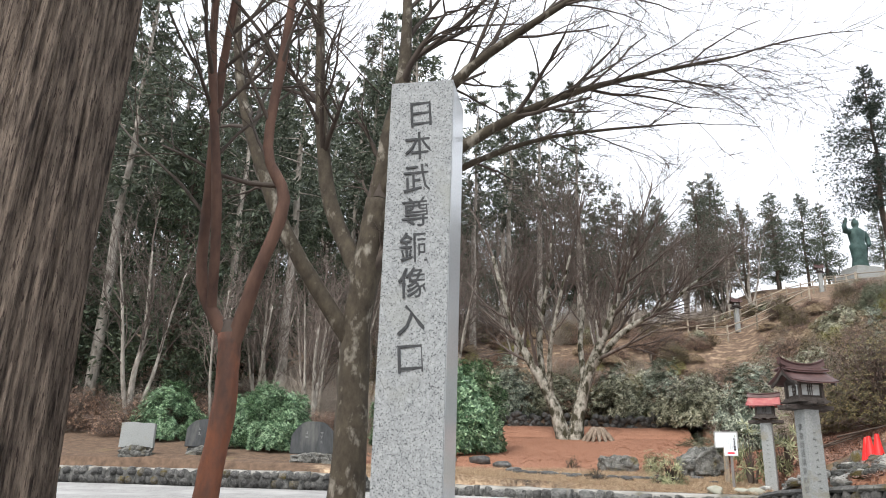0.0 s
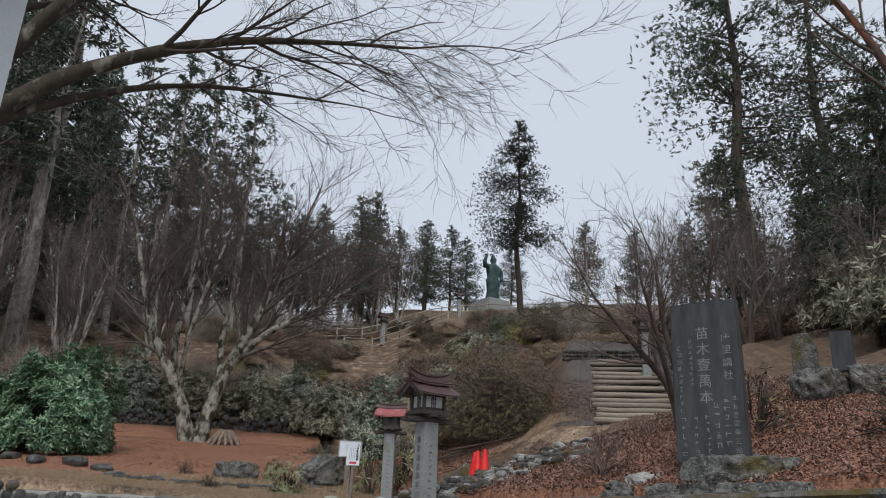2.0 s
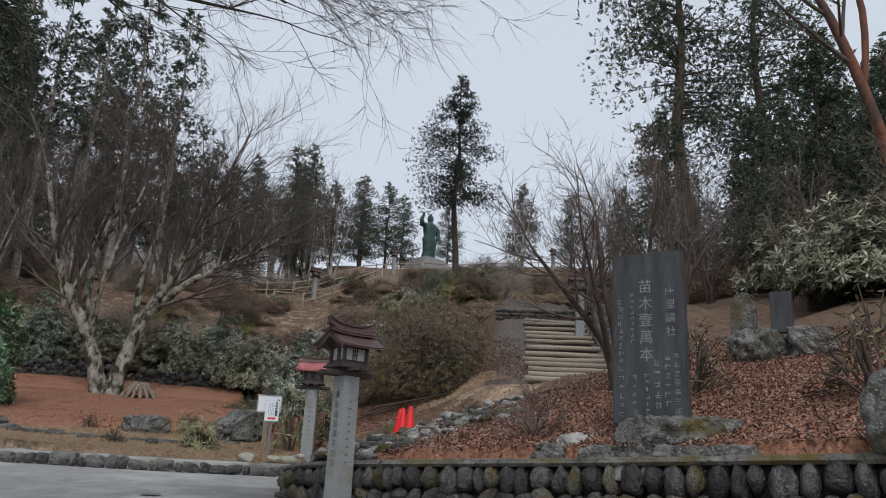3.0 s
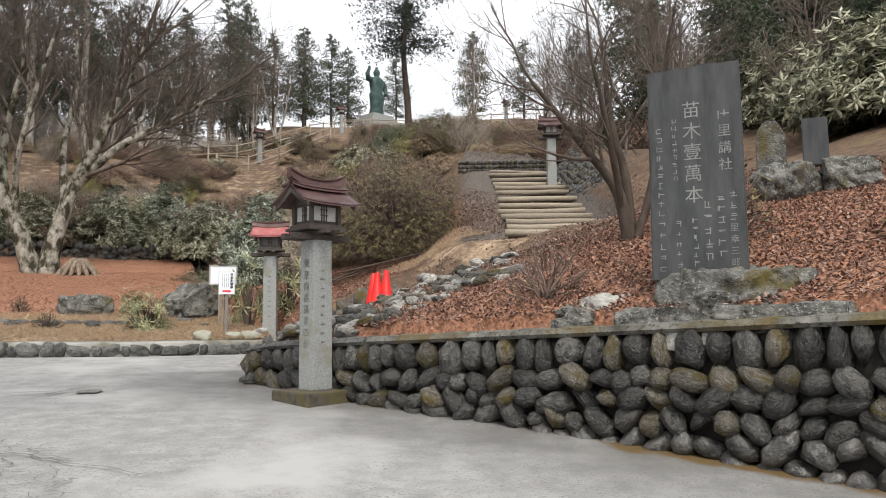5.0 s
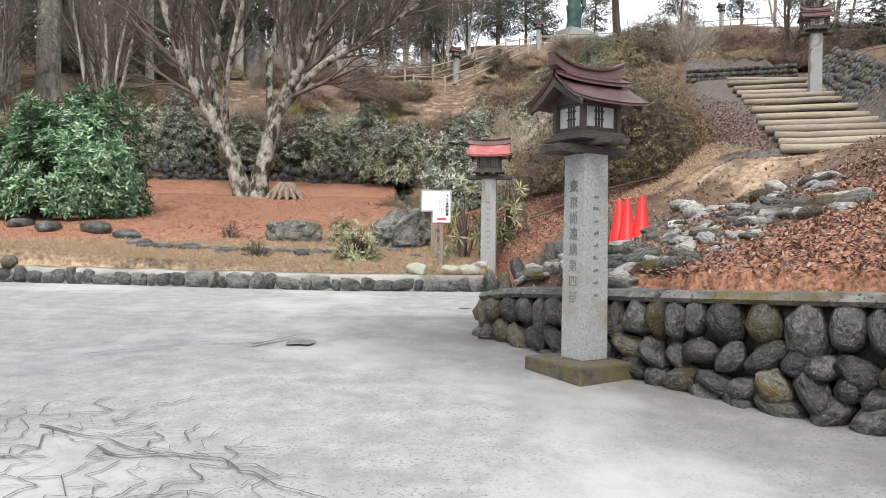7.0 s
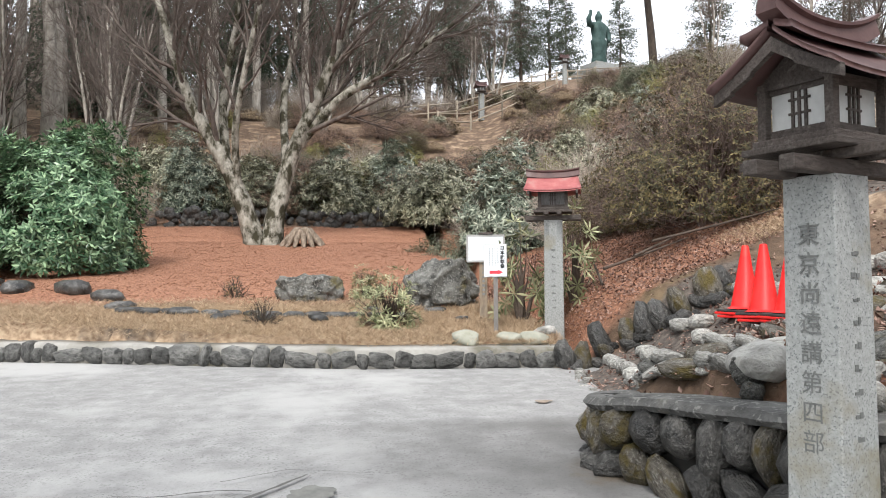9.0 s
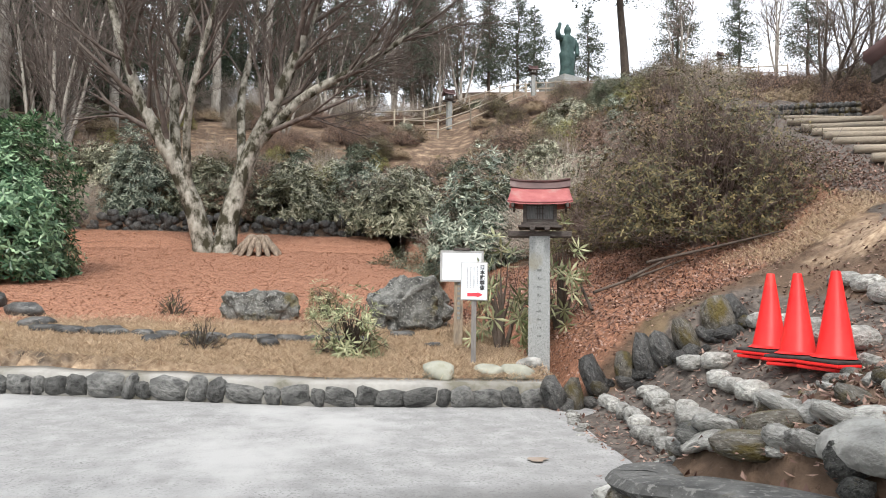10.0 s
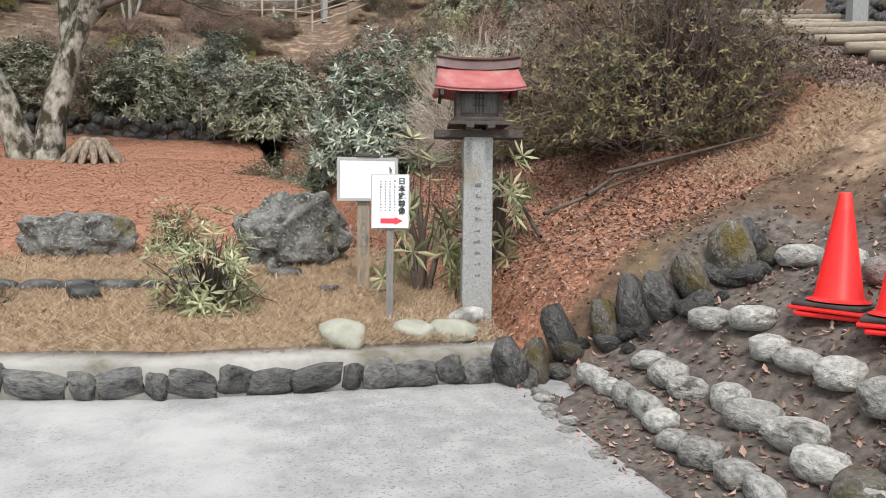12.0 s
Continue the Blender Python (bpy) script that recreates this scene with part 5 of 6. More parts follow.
# ---- shrubs ----
round_bush = shrub("evergreen_bush", on(-2.45, 23.9), "dense rounded glossy evergreen bush", (1.5, 1.5, 2.75), 6500, 0.15, 0.05, 91, EVERGREEN, BARK_DARK, 12, 5, 80, 0.72)
spread_copies(round_bush, [(-8.0, 22.8), (-9.6, 23.6), (-4.6, 25.5), (-12.6, 24.0)], 11, 0.55, 0.8)
grey_bush = shrub("grey_green_bush", on(5.6, 26.8), "feathery grey-green bush with drooping fine foliage", (1.5, 1.3, 2.1), 7000, 0.14, 0.02, 92, GREYGREEN, TWIG, 10, 4, 160, 0.6)
spread_copies(grey_bush, [(16.5, 39.5), (1.5, 39.0)], 12, 0.7, 1.0)
brown_bush = shrub("azalea_bush", on(9.0, 19.7), "dense twiggy olive-brown azalea bush", (1.9, 1.5, 2.35), 6500, 0.075, 0.028, 93, OLIVE, SHRUB_TWIG, 18, 4, 620, 0.5, "azalea bushes")
brown_b = shrub("azalea_bush", on(10.4, 23.4), "dense twiggy russet azalea bush", (1.9, 1.8, 2.1), 3200, 0.085, 0.032, 94, RUSSET, SHRUB_TWIG, 16, 4, 480, 0.5, "azalea bushes")
rhodo = shrub("rhododendron", on(6.9, 25.6), "open rhododendron with drooping pale-backed leaves", (1.1, 1.0, 2.5), 1500, 0.17, 0.045, 95, RHODO_PALE, TWIG_DARK, 10, 6, 40, 0.5, "rhododendrons")
rhodo_b = shrub("rhododendron", on(0.5, 33.2), "spreading rhododendron with glossy olive leaves", (1.7, 1.4, 1.7), 1900, 0.17, 0.05, 96, RHODO, TWIG_DARK, 10, 6, 60, 0.5, "rhododendrons")
spread_copies(rhodo, [(5.0, 33.5), (-1.4, 32.6), (3.0, 35.0), (8.2, 33.5), (12.5, 30.0), (14.2, 33.5)], 13, 0.7, 1.05)
spread_copies(rhodo_b, [(3.2, 32.6), (6.2, 31.5), (8.8, 30.2), (4.6, 36.0), (-2.2, 35.0), (10.6, 27.6), (11.5, 33.8), (15.2, 30.8), (16.8, 34.0), (7.4, 36.6), (13.4, 27.0)], 14, 0.75, 1.1)
rng_s = random.Random(15)
spots_a = [(10.9, 21.6), (8.6, 22.4), (10.0, 24.4), (12.0, 25.4), (7.6, 28.0), (9.4, 28.6)]
spots_b = [(11.4, 19.6), (13.8, 26.0), (11.2, 28.6), (14.8, 29.0), (5.8, 30.0), (12.9, 31.4)]
for k in range(230):
    x, y = rng_s.uniform(-9, 31), 32.5 + 30 * rng_s.random() ** 1.2
    away = abs((x - 10.46) - (y - 15.6) * 0.497)
    if away > 3.2 or y > 36:
        (spots_a if rng_s.random() < 0.4 else spots_b).append((x, y))
for k in range(26):
    x, y = rng_s.uniform(16, 34), rng_s.uniform(8, 34)
    if (x - 10.46) - (y - 15.6) * 0.497 > 3.4:
        spots_b.append((x, y))
spots_c, spots_d, spots_e = [], [], []
for k in range(170):
    x, y = rng_s.uniform(-9, 32), 32 + 32 * rng_s.random() ** 1.2
    if abs((x - 10.46) - (y - 15.6) * 0.497) > 3.2 or y > 36:
        rng_s.choice((spots_c, spots_c, spots_d, spots_e)).append((x, y))
bare_bush = shrub("bare_bush", on(8.4, 24.0), "pale grey leafless twiggy bush on the slope", (1.6, 1.5, 1.8), 0, 0.1, 0.1, 101, OLIVE, PALE_TWIG, 14, 4, 520, 0.5, "bare bushes")
yellow_bush = shrub("yellow_green_bush", on(3.8, 33.8), "yellow-green fine-leaved bush on the hillside", (1.1, 1.0, 1.3), 3000, 0.08, 0.025, 102, YELLOWGREEN, SHRUB_TWIG, 10, 4, 120, 0.5, "yellow-green bushes")
TAN = leaf_mat("tan_dry_leaf", (0.12, 0.085, 0.05), (0.52, 0.40, 0.26), 0.7, 0.14, 1.4)
dry_bush = shrub("dry_bush", on(1.0, 35.5), "low tan bush of dry leaves on the hillside", (1.3, 1.2, 0.95), 2600, 0.09, 0.03, 104, TAN, SHRUB_TWIG, 10, 4, 260, 0.45, "dry bushes")
spread_copies(dry_bush, [(rng_s.uniform(-10, 31), 33 + 29 * rng_s.random() ** 1.2) for k in range(150)], 34, 0.7, 1.3)
spread_copies(bare_bush, spots_c + [(-5.0, 33.0), (-7.5, 34.0), (-4.0, 36.5), (11.6, 23.6), (7.2, 29.6), (-2.9, 31.4)], 26, 0.6, 1.0)
spread_copies(bare_bush, [(-20 + 1.2 * k, 56 + 6 * rng_s.random()) for k in range(27)], 36, 2.2, 3.4)
spread_copies(yellow_bush, spots_d + [(9.5, 31.6), (14.0, 31.5)], 27, 0.6, 1.1)
spread_copies(rhodo_b, spots_e, 28, 0.6, 1.0)
spread_copies(rhodo_b, [(16.8, 12.9), (17.6, 15.2), (17.4, 10.0), (18.6, 12.0), (19.5, 14.5)], 29, 1.1, 1.5)
rng_u = random.Random(33)
for src, n, lo, hi in ((bare_bush, 34, 0.6, 1.2), (brown_b, 26, 0.5, 0.9), (slim, 16, 0.6, 1.0), (yellow_bush, 8, 0.6, 1.0), (rhodo_b, 12, 0.6, 1.0)):
    spread_copies(src, [(rng_u.uniform(-24, -4.5), rng_u.uniform(24.5, 40)) for k in range(n)], n, lo, hi)
spread_copies(brown_bush, spots_a, 16, 0.55, 0.9)
spread_copies(brown_b, spots_b, 17, 0.5, 0.9)
small = shrub("small_shrub", on(3.55, 18.3), "small leafy shrub with yellow-green whorled leaves", (0.42, 0.36, 0.80), 190, 0.12, 0.024, 97, SMALL_LEAF, BARK_DARK, 14, 6, 40, 0.5, "small shrubs on the lawn")
tall_rhodo = shrub("rhododendron", on(5.42, 18.6), "tall open rhododendron with drooping pale leaf whorls", (0.42, 0.36, 1.45), 46, 0.20, 0.04, 99, SMALL_LEAF, BARK_DARK, 9, 8, 10, 0.75, "", -0.2)
copy_thing(tall_rhodo, on(6.25, 18.75, 140, 0.95))
copy_thing(small, on(3.35, 20.4, 200, 0.7))
for k in range(15):
    u = k / 14
    x, y = -0.3 + 4.0 * u, 19.78 - 0.85 * u ** 0.5
    s = 0.26 + 0.2 * noise.noise(Vector((k * 1.7, 0, 0))) ** 2 * 4
    rock("rock", x, y, land_z(x, y) + 0.03, (s * 1.3, s * 0.6, 0.17), 20 * math.sin(k * 2.1), 300 + k, "low dark flat stone in a row edging the lawn", RIVER, 0.2, 2, 0.38, "stones edging the lawn")
twiggy = shrub("bare_shrub", on(1.89, 18.6), "small bare twiggy shrub in dry grass", (0.28, 0.25, 0.42), 60, 0.06, 0.015, 98, OLIVE, BARK_DARK, 9, 3, 40, 0.5, "bare shrubs")
fine_shrub = shrub("bare_shrub", on(6.85, 9.95), "sparse thin-twigged shrub among fallen leaves", (0.55, 0.5, 0.62), 90, 0.035, 0.015, 103, OLIVE, SHRUB_TWIG, 9, 3, 70, 0.5, "bare shrubs")
copy_thing(twiggy, on(9.0, 9.6, 90, 2.2))
copy_thing(twiggy, on(9.4, 7.2, 10, 2.6))
copy_thing(twiggy, on(1.3, 20.6, 60, 0.9))
rock("rock", 2.45, 20.4, land_z(2.45, 20.4) + 0.12, (1.3, 0.55, 0.62), 0, 131, "low flat dark rock on the lawn")
rock("rock", 4.45, 19.8, land_z(4.45, 19.8) + 0.22, (1.25, 0.62, 1.0), 15, 137, "angular grey rock with mossy top on the lawn", None, 0.3, 5, 0.46)
for x, y, s in ((3.4, 19.45, 0.36), (4.3, 19.3, 0.4), (2.6, 18.85, 0.5), (1.9, 18.9, 0.5), (1.3, 19.05, 0.4), (0.7, 19.4, 0.5), (-0.6, 20.6, 0.7), (-1.3, 21.2, 0.9), (-2.2, 21.4, 0.8), (-0.2, 19.9, 0.5), (0.3, 19.4, 0.4), (4.6, 18.7, 0.3), (-3.4, 21.0, 0.8), (-2.9, 22.0, 0.7)):
    rock("rock", x, y, land_z(x, y) + s * 0.05, (s, s * 0.6, s * 0.42), x * 40, int(x * 17 + 80), "low dark stone edging the lawn", RIVER, 0.16, 2, 0.4, "stones edging the lawn")

# ---- low stone wall behind the lawn ----
back = tagged(new("wall_back"), "low dark dry-stone wall below the shrubs", "wall", kind="structure")
rng_w = random.Random(18)
lump = [stone_mesh("wall_stone", 140 + k, RIVER, (1, 1, 1), 0.2, 2, 0.4, 7) for k in range(6)]
for k in range(299):
    x = -6 + 14.5 * rng_w.random()
    o = new("wall_stone", rng_w.choice(lump))
    o.parent = back
    y = 31.2 + 0.2 * noise.noise(Vector((x * 0.4, 0, 0)))
    o.matrix_local = Matrix.Translation((x, y, land_z(x, 30.8) + 0.55 * rng_w.random())) @ Euler((rng_w.random(), rng_w.random(), 6 * rng_w.random())).to_matrix().to_4x4() @ Matrix.Scale(rng_w.uniform(0.16, 0.34), 4)


# ---- statue and fence on the hilltop ----
def make_statue():
    x, y = 28.7, 76.2
    z = land_z(x, y)
    base = max(23.0, z)
    V, F = [], []
    H = 5.3
    prof = [(0, 0.85, 0.6), (0.25, 0.88, 0.62), (0.95, 0.72, 0.55), (1.9, 0.82, 0.6), (2.3, 0.90, 0.62), (2.55, 0.70, 0.5), (3.3, 0.85, 0.55), (3.9, 0.92, 0.5), (4.15, 0.5, 0.36), (4.28, 0.24, 0.24), (4.5, 0.33, 0.34), (4.75, 0.36, 0.36), (4.95, 0.28, 0.28), (5.1, 0.16, 0.16), (5.28, 0.13, 0.13)]
    sides = 20
    for zz, a, b in prof:
        for k in range(sides):
            t = 2 * math.pi * k / sides
            w = 1 + 0.05 * math.sin(5 * t)
            V.append((a * w * math.cos(t), b * w * math.sin(t), zz))
    for i in range(len(prof) - 1):
        for k in range(sides):
            a, b = i * sides + k, i * sides + (k + 1) % sides
            F.append((a, b, b + sides, a + sides))
    F.append(tuple((len(prof) - 1) * sides + k for k in range(sides)))
    tube(V, F, [Vector((-0.75, 0, 3.85)), Vector((-1.25, -0.15, 3.75)), Vector((-1.45, -0.25, 4.3)), Vector((-1.25, -0.3, 4.75)), Vector((-1.2, -0.3, 5.1))], [0.32, 0.3, 0.24, 0.17, 0.16], 10)
    tube(V, F, [Vector((0.75, 0, 3.85)), Vector((1.05, -0.1, 3.2)), Vector((1.0, -0.3, 2.5)), Vector((0.75, -0.45, 2.3))], [0.32, 0.29, 0.22, 0.16], 10)
    tube(V, F, [Vector((0.7, -0.5, 2.5)), Vector((0.95, 0.1, 1.2))], [0.06, 0.05], 6)
    ob = mesh_object("statue", V, F, BRONZE)
    ob.matrix_world = pose(x, y, base, 0, 0, 20)
    tagged(ob, "green bronze standing figure with raised arm on a plinth", "statue")
    pl = thing("statue_plinth", pose(x, y, z, 0, 0, 20), "stepped grey stone plinth under a bronze statue", "plinth")
    part("plinth_block", boxed((-1.4, -1.2, -0.5), (1.4, 1.2, base - z), 0.03), POST_STONE, pl)
    part("plinth_step", boxed((-2.0, -1.8, -0.5), (2.0, 1.8, max(0.2, (base - z) * 0.4)), 0.03), POST_STONE, pl)


make_statue()


def fence(points, label):
    t = thing("fence", pose(0, 0, 0), label, "fence", "fences along the hill path")
    for (xa, ya), (xb, yb) in zip(points, points[1:]):
        n = max(1, int(math.hypot(xb - xa, yb - ya) / 2.0))
        for k in range(n + 1):
            x, y = xa + (xb - xa) * k / n, ya + (yb - ya) * k / n
            V, F = [], []
            z = land_z(x, y)
            tube(V, F, [Vector((x, y, z - 0.3)), Vector((x, y, z + 1.15))], [0.06, 0.055], 7)
            mesh_object("post", V, F, LOG, t)
            if k:
                for h in (0.5, 1.0):
                    V, F = [], []
                    tube(V, F, [Vector((px, py, land_z(px, py) + h)), Vector((x, y, z + h))], [0.045, 0.04], 6)
                    mesh_object("rail", V, F, LOG, t)
            px, py = x, y


fence([(7, 53), (13, 56), (19, 62), (26, 70)], "weathered log fence along the upper path")
fence([(9, 50), (13, 51), (17, 53)], "weathered log fence along the upper path")
fence([(24, 72), (33, 68), (42, 62)], "weathered log fence on the hilltop")

# fallen branches by the lantern
for x, y, a, L in ((7.2, 18.4, 10, 1.4), (7.6, 18.7, 35, 1.6), (8.2, 18.3, -12, 1.8), (6.6, 18.8, 80, 0.9)):
    V, F = [], []
    z = land_z(x, y) + 0.10
    dx, dy = math.cos(radians(a)), math.sin(radians(a))
    tube(V, F, [Vector((x - dx * L / 2, y - dy * L / 2, z - 0.1)), Vector((x, y, z + 0.12)), Vector((x + dx * L / 2, y + dy * L / 2, z + 0.35))], [0.022, 0.019, 0.01], 6)
    tagged(mesh_object("fallen_branch", V, F, BARK_DARK), "dark fallen branch leaning over the leaf litter", "branch")


# ---- fallen leaves and dry grass ----
def scatter(name, label, count, seed, region, fn, size, material, flat=0.5, tall=0.0):
    rng = random.Random(seed)
    V, F = [], []
    x0, y0, x1, y1 = region
    made = tries = 0
    while made < count and tries < count * 8:
        tries += 1
        x, y = rng.uniform(x0, x1), rng.uniform(y0, y1)
        if rng.random() > fn(x, y):
            continue
        made += 1
        z = land_z(x, y) + 0.008
        if y > 16.8 and 0 < y - kerb_y(x) < 0.65:
            z = max(z, land_z(x, y + 0.12)) + 0.03
        al = rnd_dir(rng)
        if tall:
            al = Vector((al.x, al.y, 0.45)).normalized()
        else:
            al.z *= flat
            al = al.normalized()
            z += max(0.0, -al.z) * size
        s = size * rng.uniform(0.6, 1.3)
        leaf_card(V, F, Vector((x, y, z)), al, al.cross(Vector((0.1, 0.2, 1)) if not tall else rnd_dir(rng)).normalized(), s * (1 + tall), s * (0.6 if not tall else 0.1), 0.25)
    return tagged(mesh_object(name, V, F, material, None, False), label, "ground cover", kind="stuff")


scatter("fallen_leaves", "scattered dry reddish-brown leaves on the bank", 60000, 22, (4.6, 3, 13, 14.6), lambda x, y: litter_at(x, y) + 0.16 if x > wall_x(y) + 0.4 else 0, 0.048, LITTER)
scatter("fallen_leaves", "scattered dry reddish-brown leaves on the bank", 34000, 23, (5.2, 14.2, 13, 24), lambda x, y: litter_at(x, y) + (0.35 if y < 17.2 and x < 8.5 else 0.12), 0.05, LITTER)
scatter("needle_litter", "red-brown needle litter on the lawn", 40000, 24, (-5, 16.9, 8, 31), lambda x, y: litter_at(x, y) + 0.22 if y > kerb_y(x) + 0.22 else 0, 0.045, NEEDLE, 0.12)
scatter("dry_grass", "short dry straw-coloured grass", 110000, 25, (-5, 16.9, 10, 20.6), lambda x, y: straw_at(x, y) if y > kerb_y(x) + 0.2 or x > 7 else 0, 0.055, STRAW, tall=0.6)


# ---- boulder wall, kerb and steps: pieces ----


def holder(name, label, category):
    return tagged(new(name), label, category, kind="structure")


EGGS = [stone_mesh("boulder", 40 + k, RIVER if k % 4 else RIVER_WARM, (1, 1, 1), 0.15, 2, 0.0, 5) for k in range(14)]
FLATS = [stone_mesh("flat_stone", 240 + k, (PALE, RIVER_WARM, PALE, ROCK)[k % 4], (1, 1, 1), 0.2, 2, 0.36, 9) for k in range(12)]


def make_wall():
    wall = holder("wall_boulder", "boulder retaining wall of dark rounded river stones", "wall")
    rng = random.Random(21)
    path = []
    for px, py in ((4.95, 13.55), (4.78, 13.6), (4.6, 13.55), (4.46, 13.4)):
        path.append((px, py))
    yy = 13.2
    while yy > -4:
        path.append((wall_x(yy) + 0.02, yy))
        yy -= 0.1
    # walk along the line by arc length
    pts, dist = [Vector((*p, 0)) for p in path], [0.0]
    for a, b in zip(pts, pts[1:]):
        dist.append(dist[-1] + (b - a).length)

    def at(s):
        for i in range(len(pts) - 1):
            if dist[i + 1] >= s:
                k = (s - dist[i]) / (dist[i + 1] - dist[i])
                d = (pts[i + 1] - pts[i]).normalized()
                return pts[i].lerp(pts[i + 1], k), d
        return pts[-1], (pts[-1] - pts[-2]).normalized()
    total, near, rest = dist[-1], 0, []

    def put(s, z, length, height, depth, tilt, inset):
        nonlocal near
        p, d = at(s)
        inward = Vector((-d.y, d.x, 0))
        m = Matrix.Translation((p.x + inward.x * inset, p.y + inward.y * inset, z)) @ Matrix.Rotation(math.atan2(d.y, d.x), 4, "Z") @ Matrix.Rotation(tilt, 4, "Y") @ Matrix.Diagonal((length, depth, height, 1))
        me = rng.choice(EGGS)
        if near < 300:
            ob = new("boulder", me)
            ob.parent, ob.matrix_local = wall, m
            near += 1
        else:
            rest.append((me, m))
    s = 0.0
    cols = []
    while s < total - 0.3:
        w = rng.uniform(0.15, 0.31)
        cols.append((s + w / 2, w))
        s += w * 0.94
    for s, w in cols:
        p, d = at(s)
        foot, top = road_z(p.y), wall_top(p.y) if p.y < 14 else 1.60
        hgt = min(rng.uniform(0.28, 0.40), top - foot)
        put(s, top - hgt / 2 - 0.02, w * 1.04, hgt * 1.05, 0.30, rng.uniform(-0.15, 0.15), 0.13)
    z0 = 0.0
    while z0 < 1.4:
        s = rng.uniform(0, 0.1)
        while s < total - 0.3:
            p, d = at(s)
            foot, top = road_z(p.y), (wall_top(p.y) if p.y < 14 else 1.60) - 0.33
            w = rng.uniform(0.15, 0.33)
            z = top - 0.08 - z0 * 1.0
            if z > foot - 0.07:
                put(s + w / 2, z + rng.uniform(-0.035, 0.035), w * 1.28, rng.uniform(0.16, 0.23), rng.uniform(0.24, 0.34), rng.choice((-1, 1)) * rng.uniform(0.1, 1.1), 0.08 + rng.uniform(-0.02, 0.03))
            s += w * 0.93
        z0 += 0.165
    V, F = [], []
    for me, m in rest:
        i = len(V)
        V.extend(m @ v.co for v in me.vertices)
        F.extend(tuple(i + k for k in p.vertices) for p in me.polygons)
    if rest:
        tagged(mesh_object("far_boulders", V, F, RIVER, wall), kind="stuff")
    # mortar core and capping behind the stones
    for name, lo, hi, off0, off1, mt in (("core", -0.2, -0.05, 0.15, 0.45, mat("dark_mortar", (0.02, 0.019, 0.018), (0.045, 0.042, 0.036), 8, 0.95, 0.5)), ("end_capping", -0.05, 0.03, 0.03, 0.42, mat("stone_capping", (0.045, 0.045, 0.043), (0.15, 0.148, 0.14), 5, 0.9, 1.0, stain=(0.09, 0.07, 0.02), stain_scale=1.6, stain_cut=0.6, fine=24, speck=(0.19, 0.187, 0.175), dist=0.04)), ("capping", -0.05, 0.028, 0.03, 0.36, mat("mossy_capping", (0.06, 0.058, 0.052), (0.20, 0.195, 0.175), 5, 0.95, 1.0, stain=(0.105, 0.075, 0.02), stain_scale=1.1, stain_cut=0.46, fine=30, speck=(0.05, 0.045, 0.03), dist=0.03))):
        V, F = [], []
        s, end = (3.3, total) if name == "capping" else (0.0, 3.28 if name == "end_capping" else total)
        while s < end:
            p, d = at(s)
            inward = Vector((-d.y, d.x, 0))
            top = wall_top(p.y) if p.y < 14 else 1.60
            bottom = road_z(p.y) - 0.2 if name == "core" else top + lo
            wob = 0.03 * noise.noise(Vector((s * 2.5, 0, 0)))
            i = len(V)
            wear = 0.022 * noise.noise(Vector((s * 6.0, 2.0, 0))) + 0.018 * noise.noise(Vector((s * 17.0, 5.0, 0)))
            ring = ((off0 + wob + 0.03, bottom), (off0 + wob + wear, top + hi - 0.045), (off0 + wob + 0.035 + wear, top + hi + 0.4 * wear), (0.5 * (off0 + off1), top + hi + 0.012 + 0.7 * wear), (off1 - 0.03, top + hi + 0.3 * wear), (off1, bottom))
            for reach, z in ring:
                V.append((p.x + inward.x * reach, p.y + inward.y * reach, z))
            if i:
                for k in range(6):
                    F.append((i - 6 + k, i - 6 + (k + 1) % 6, i + (k + 1) % 6, i + k))
            else:
                F.append((0, 1, 2, 3, 4, 5))
            s += 0.06
        F.append(tuple(len(V) - 1 - k for k in range(6)))
        mesh_object(name, V, F, mt, wall, False)


make_wall()


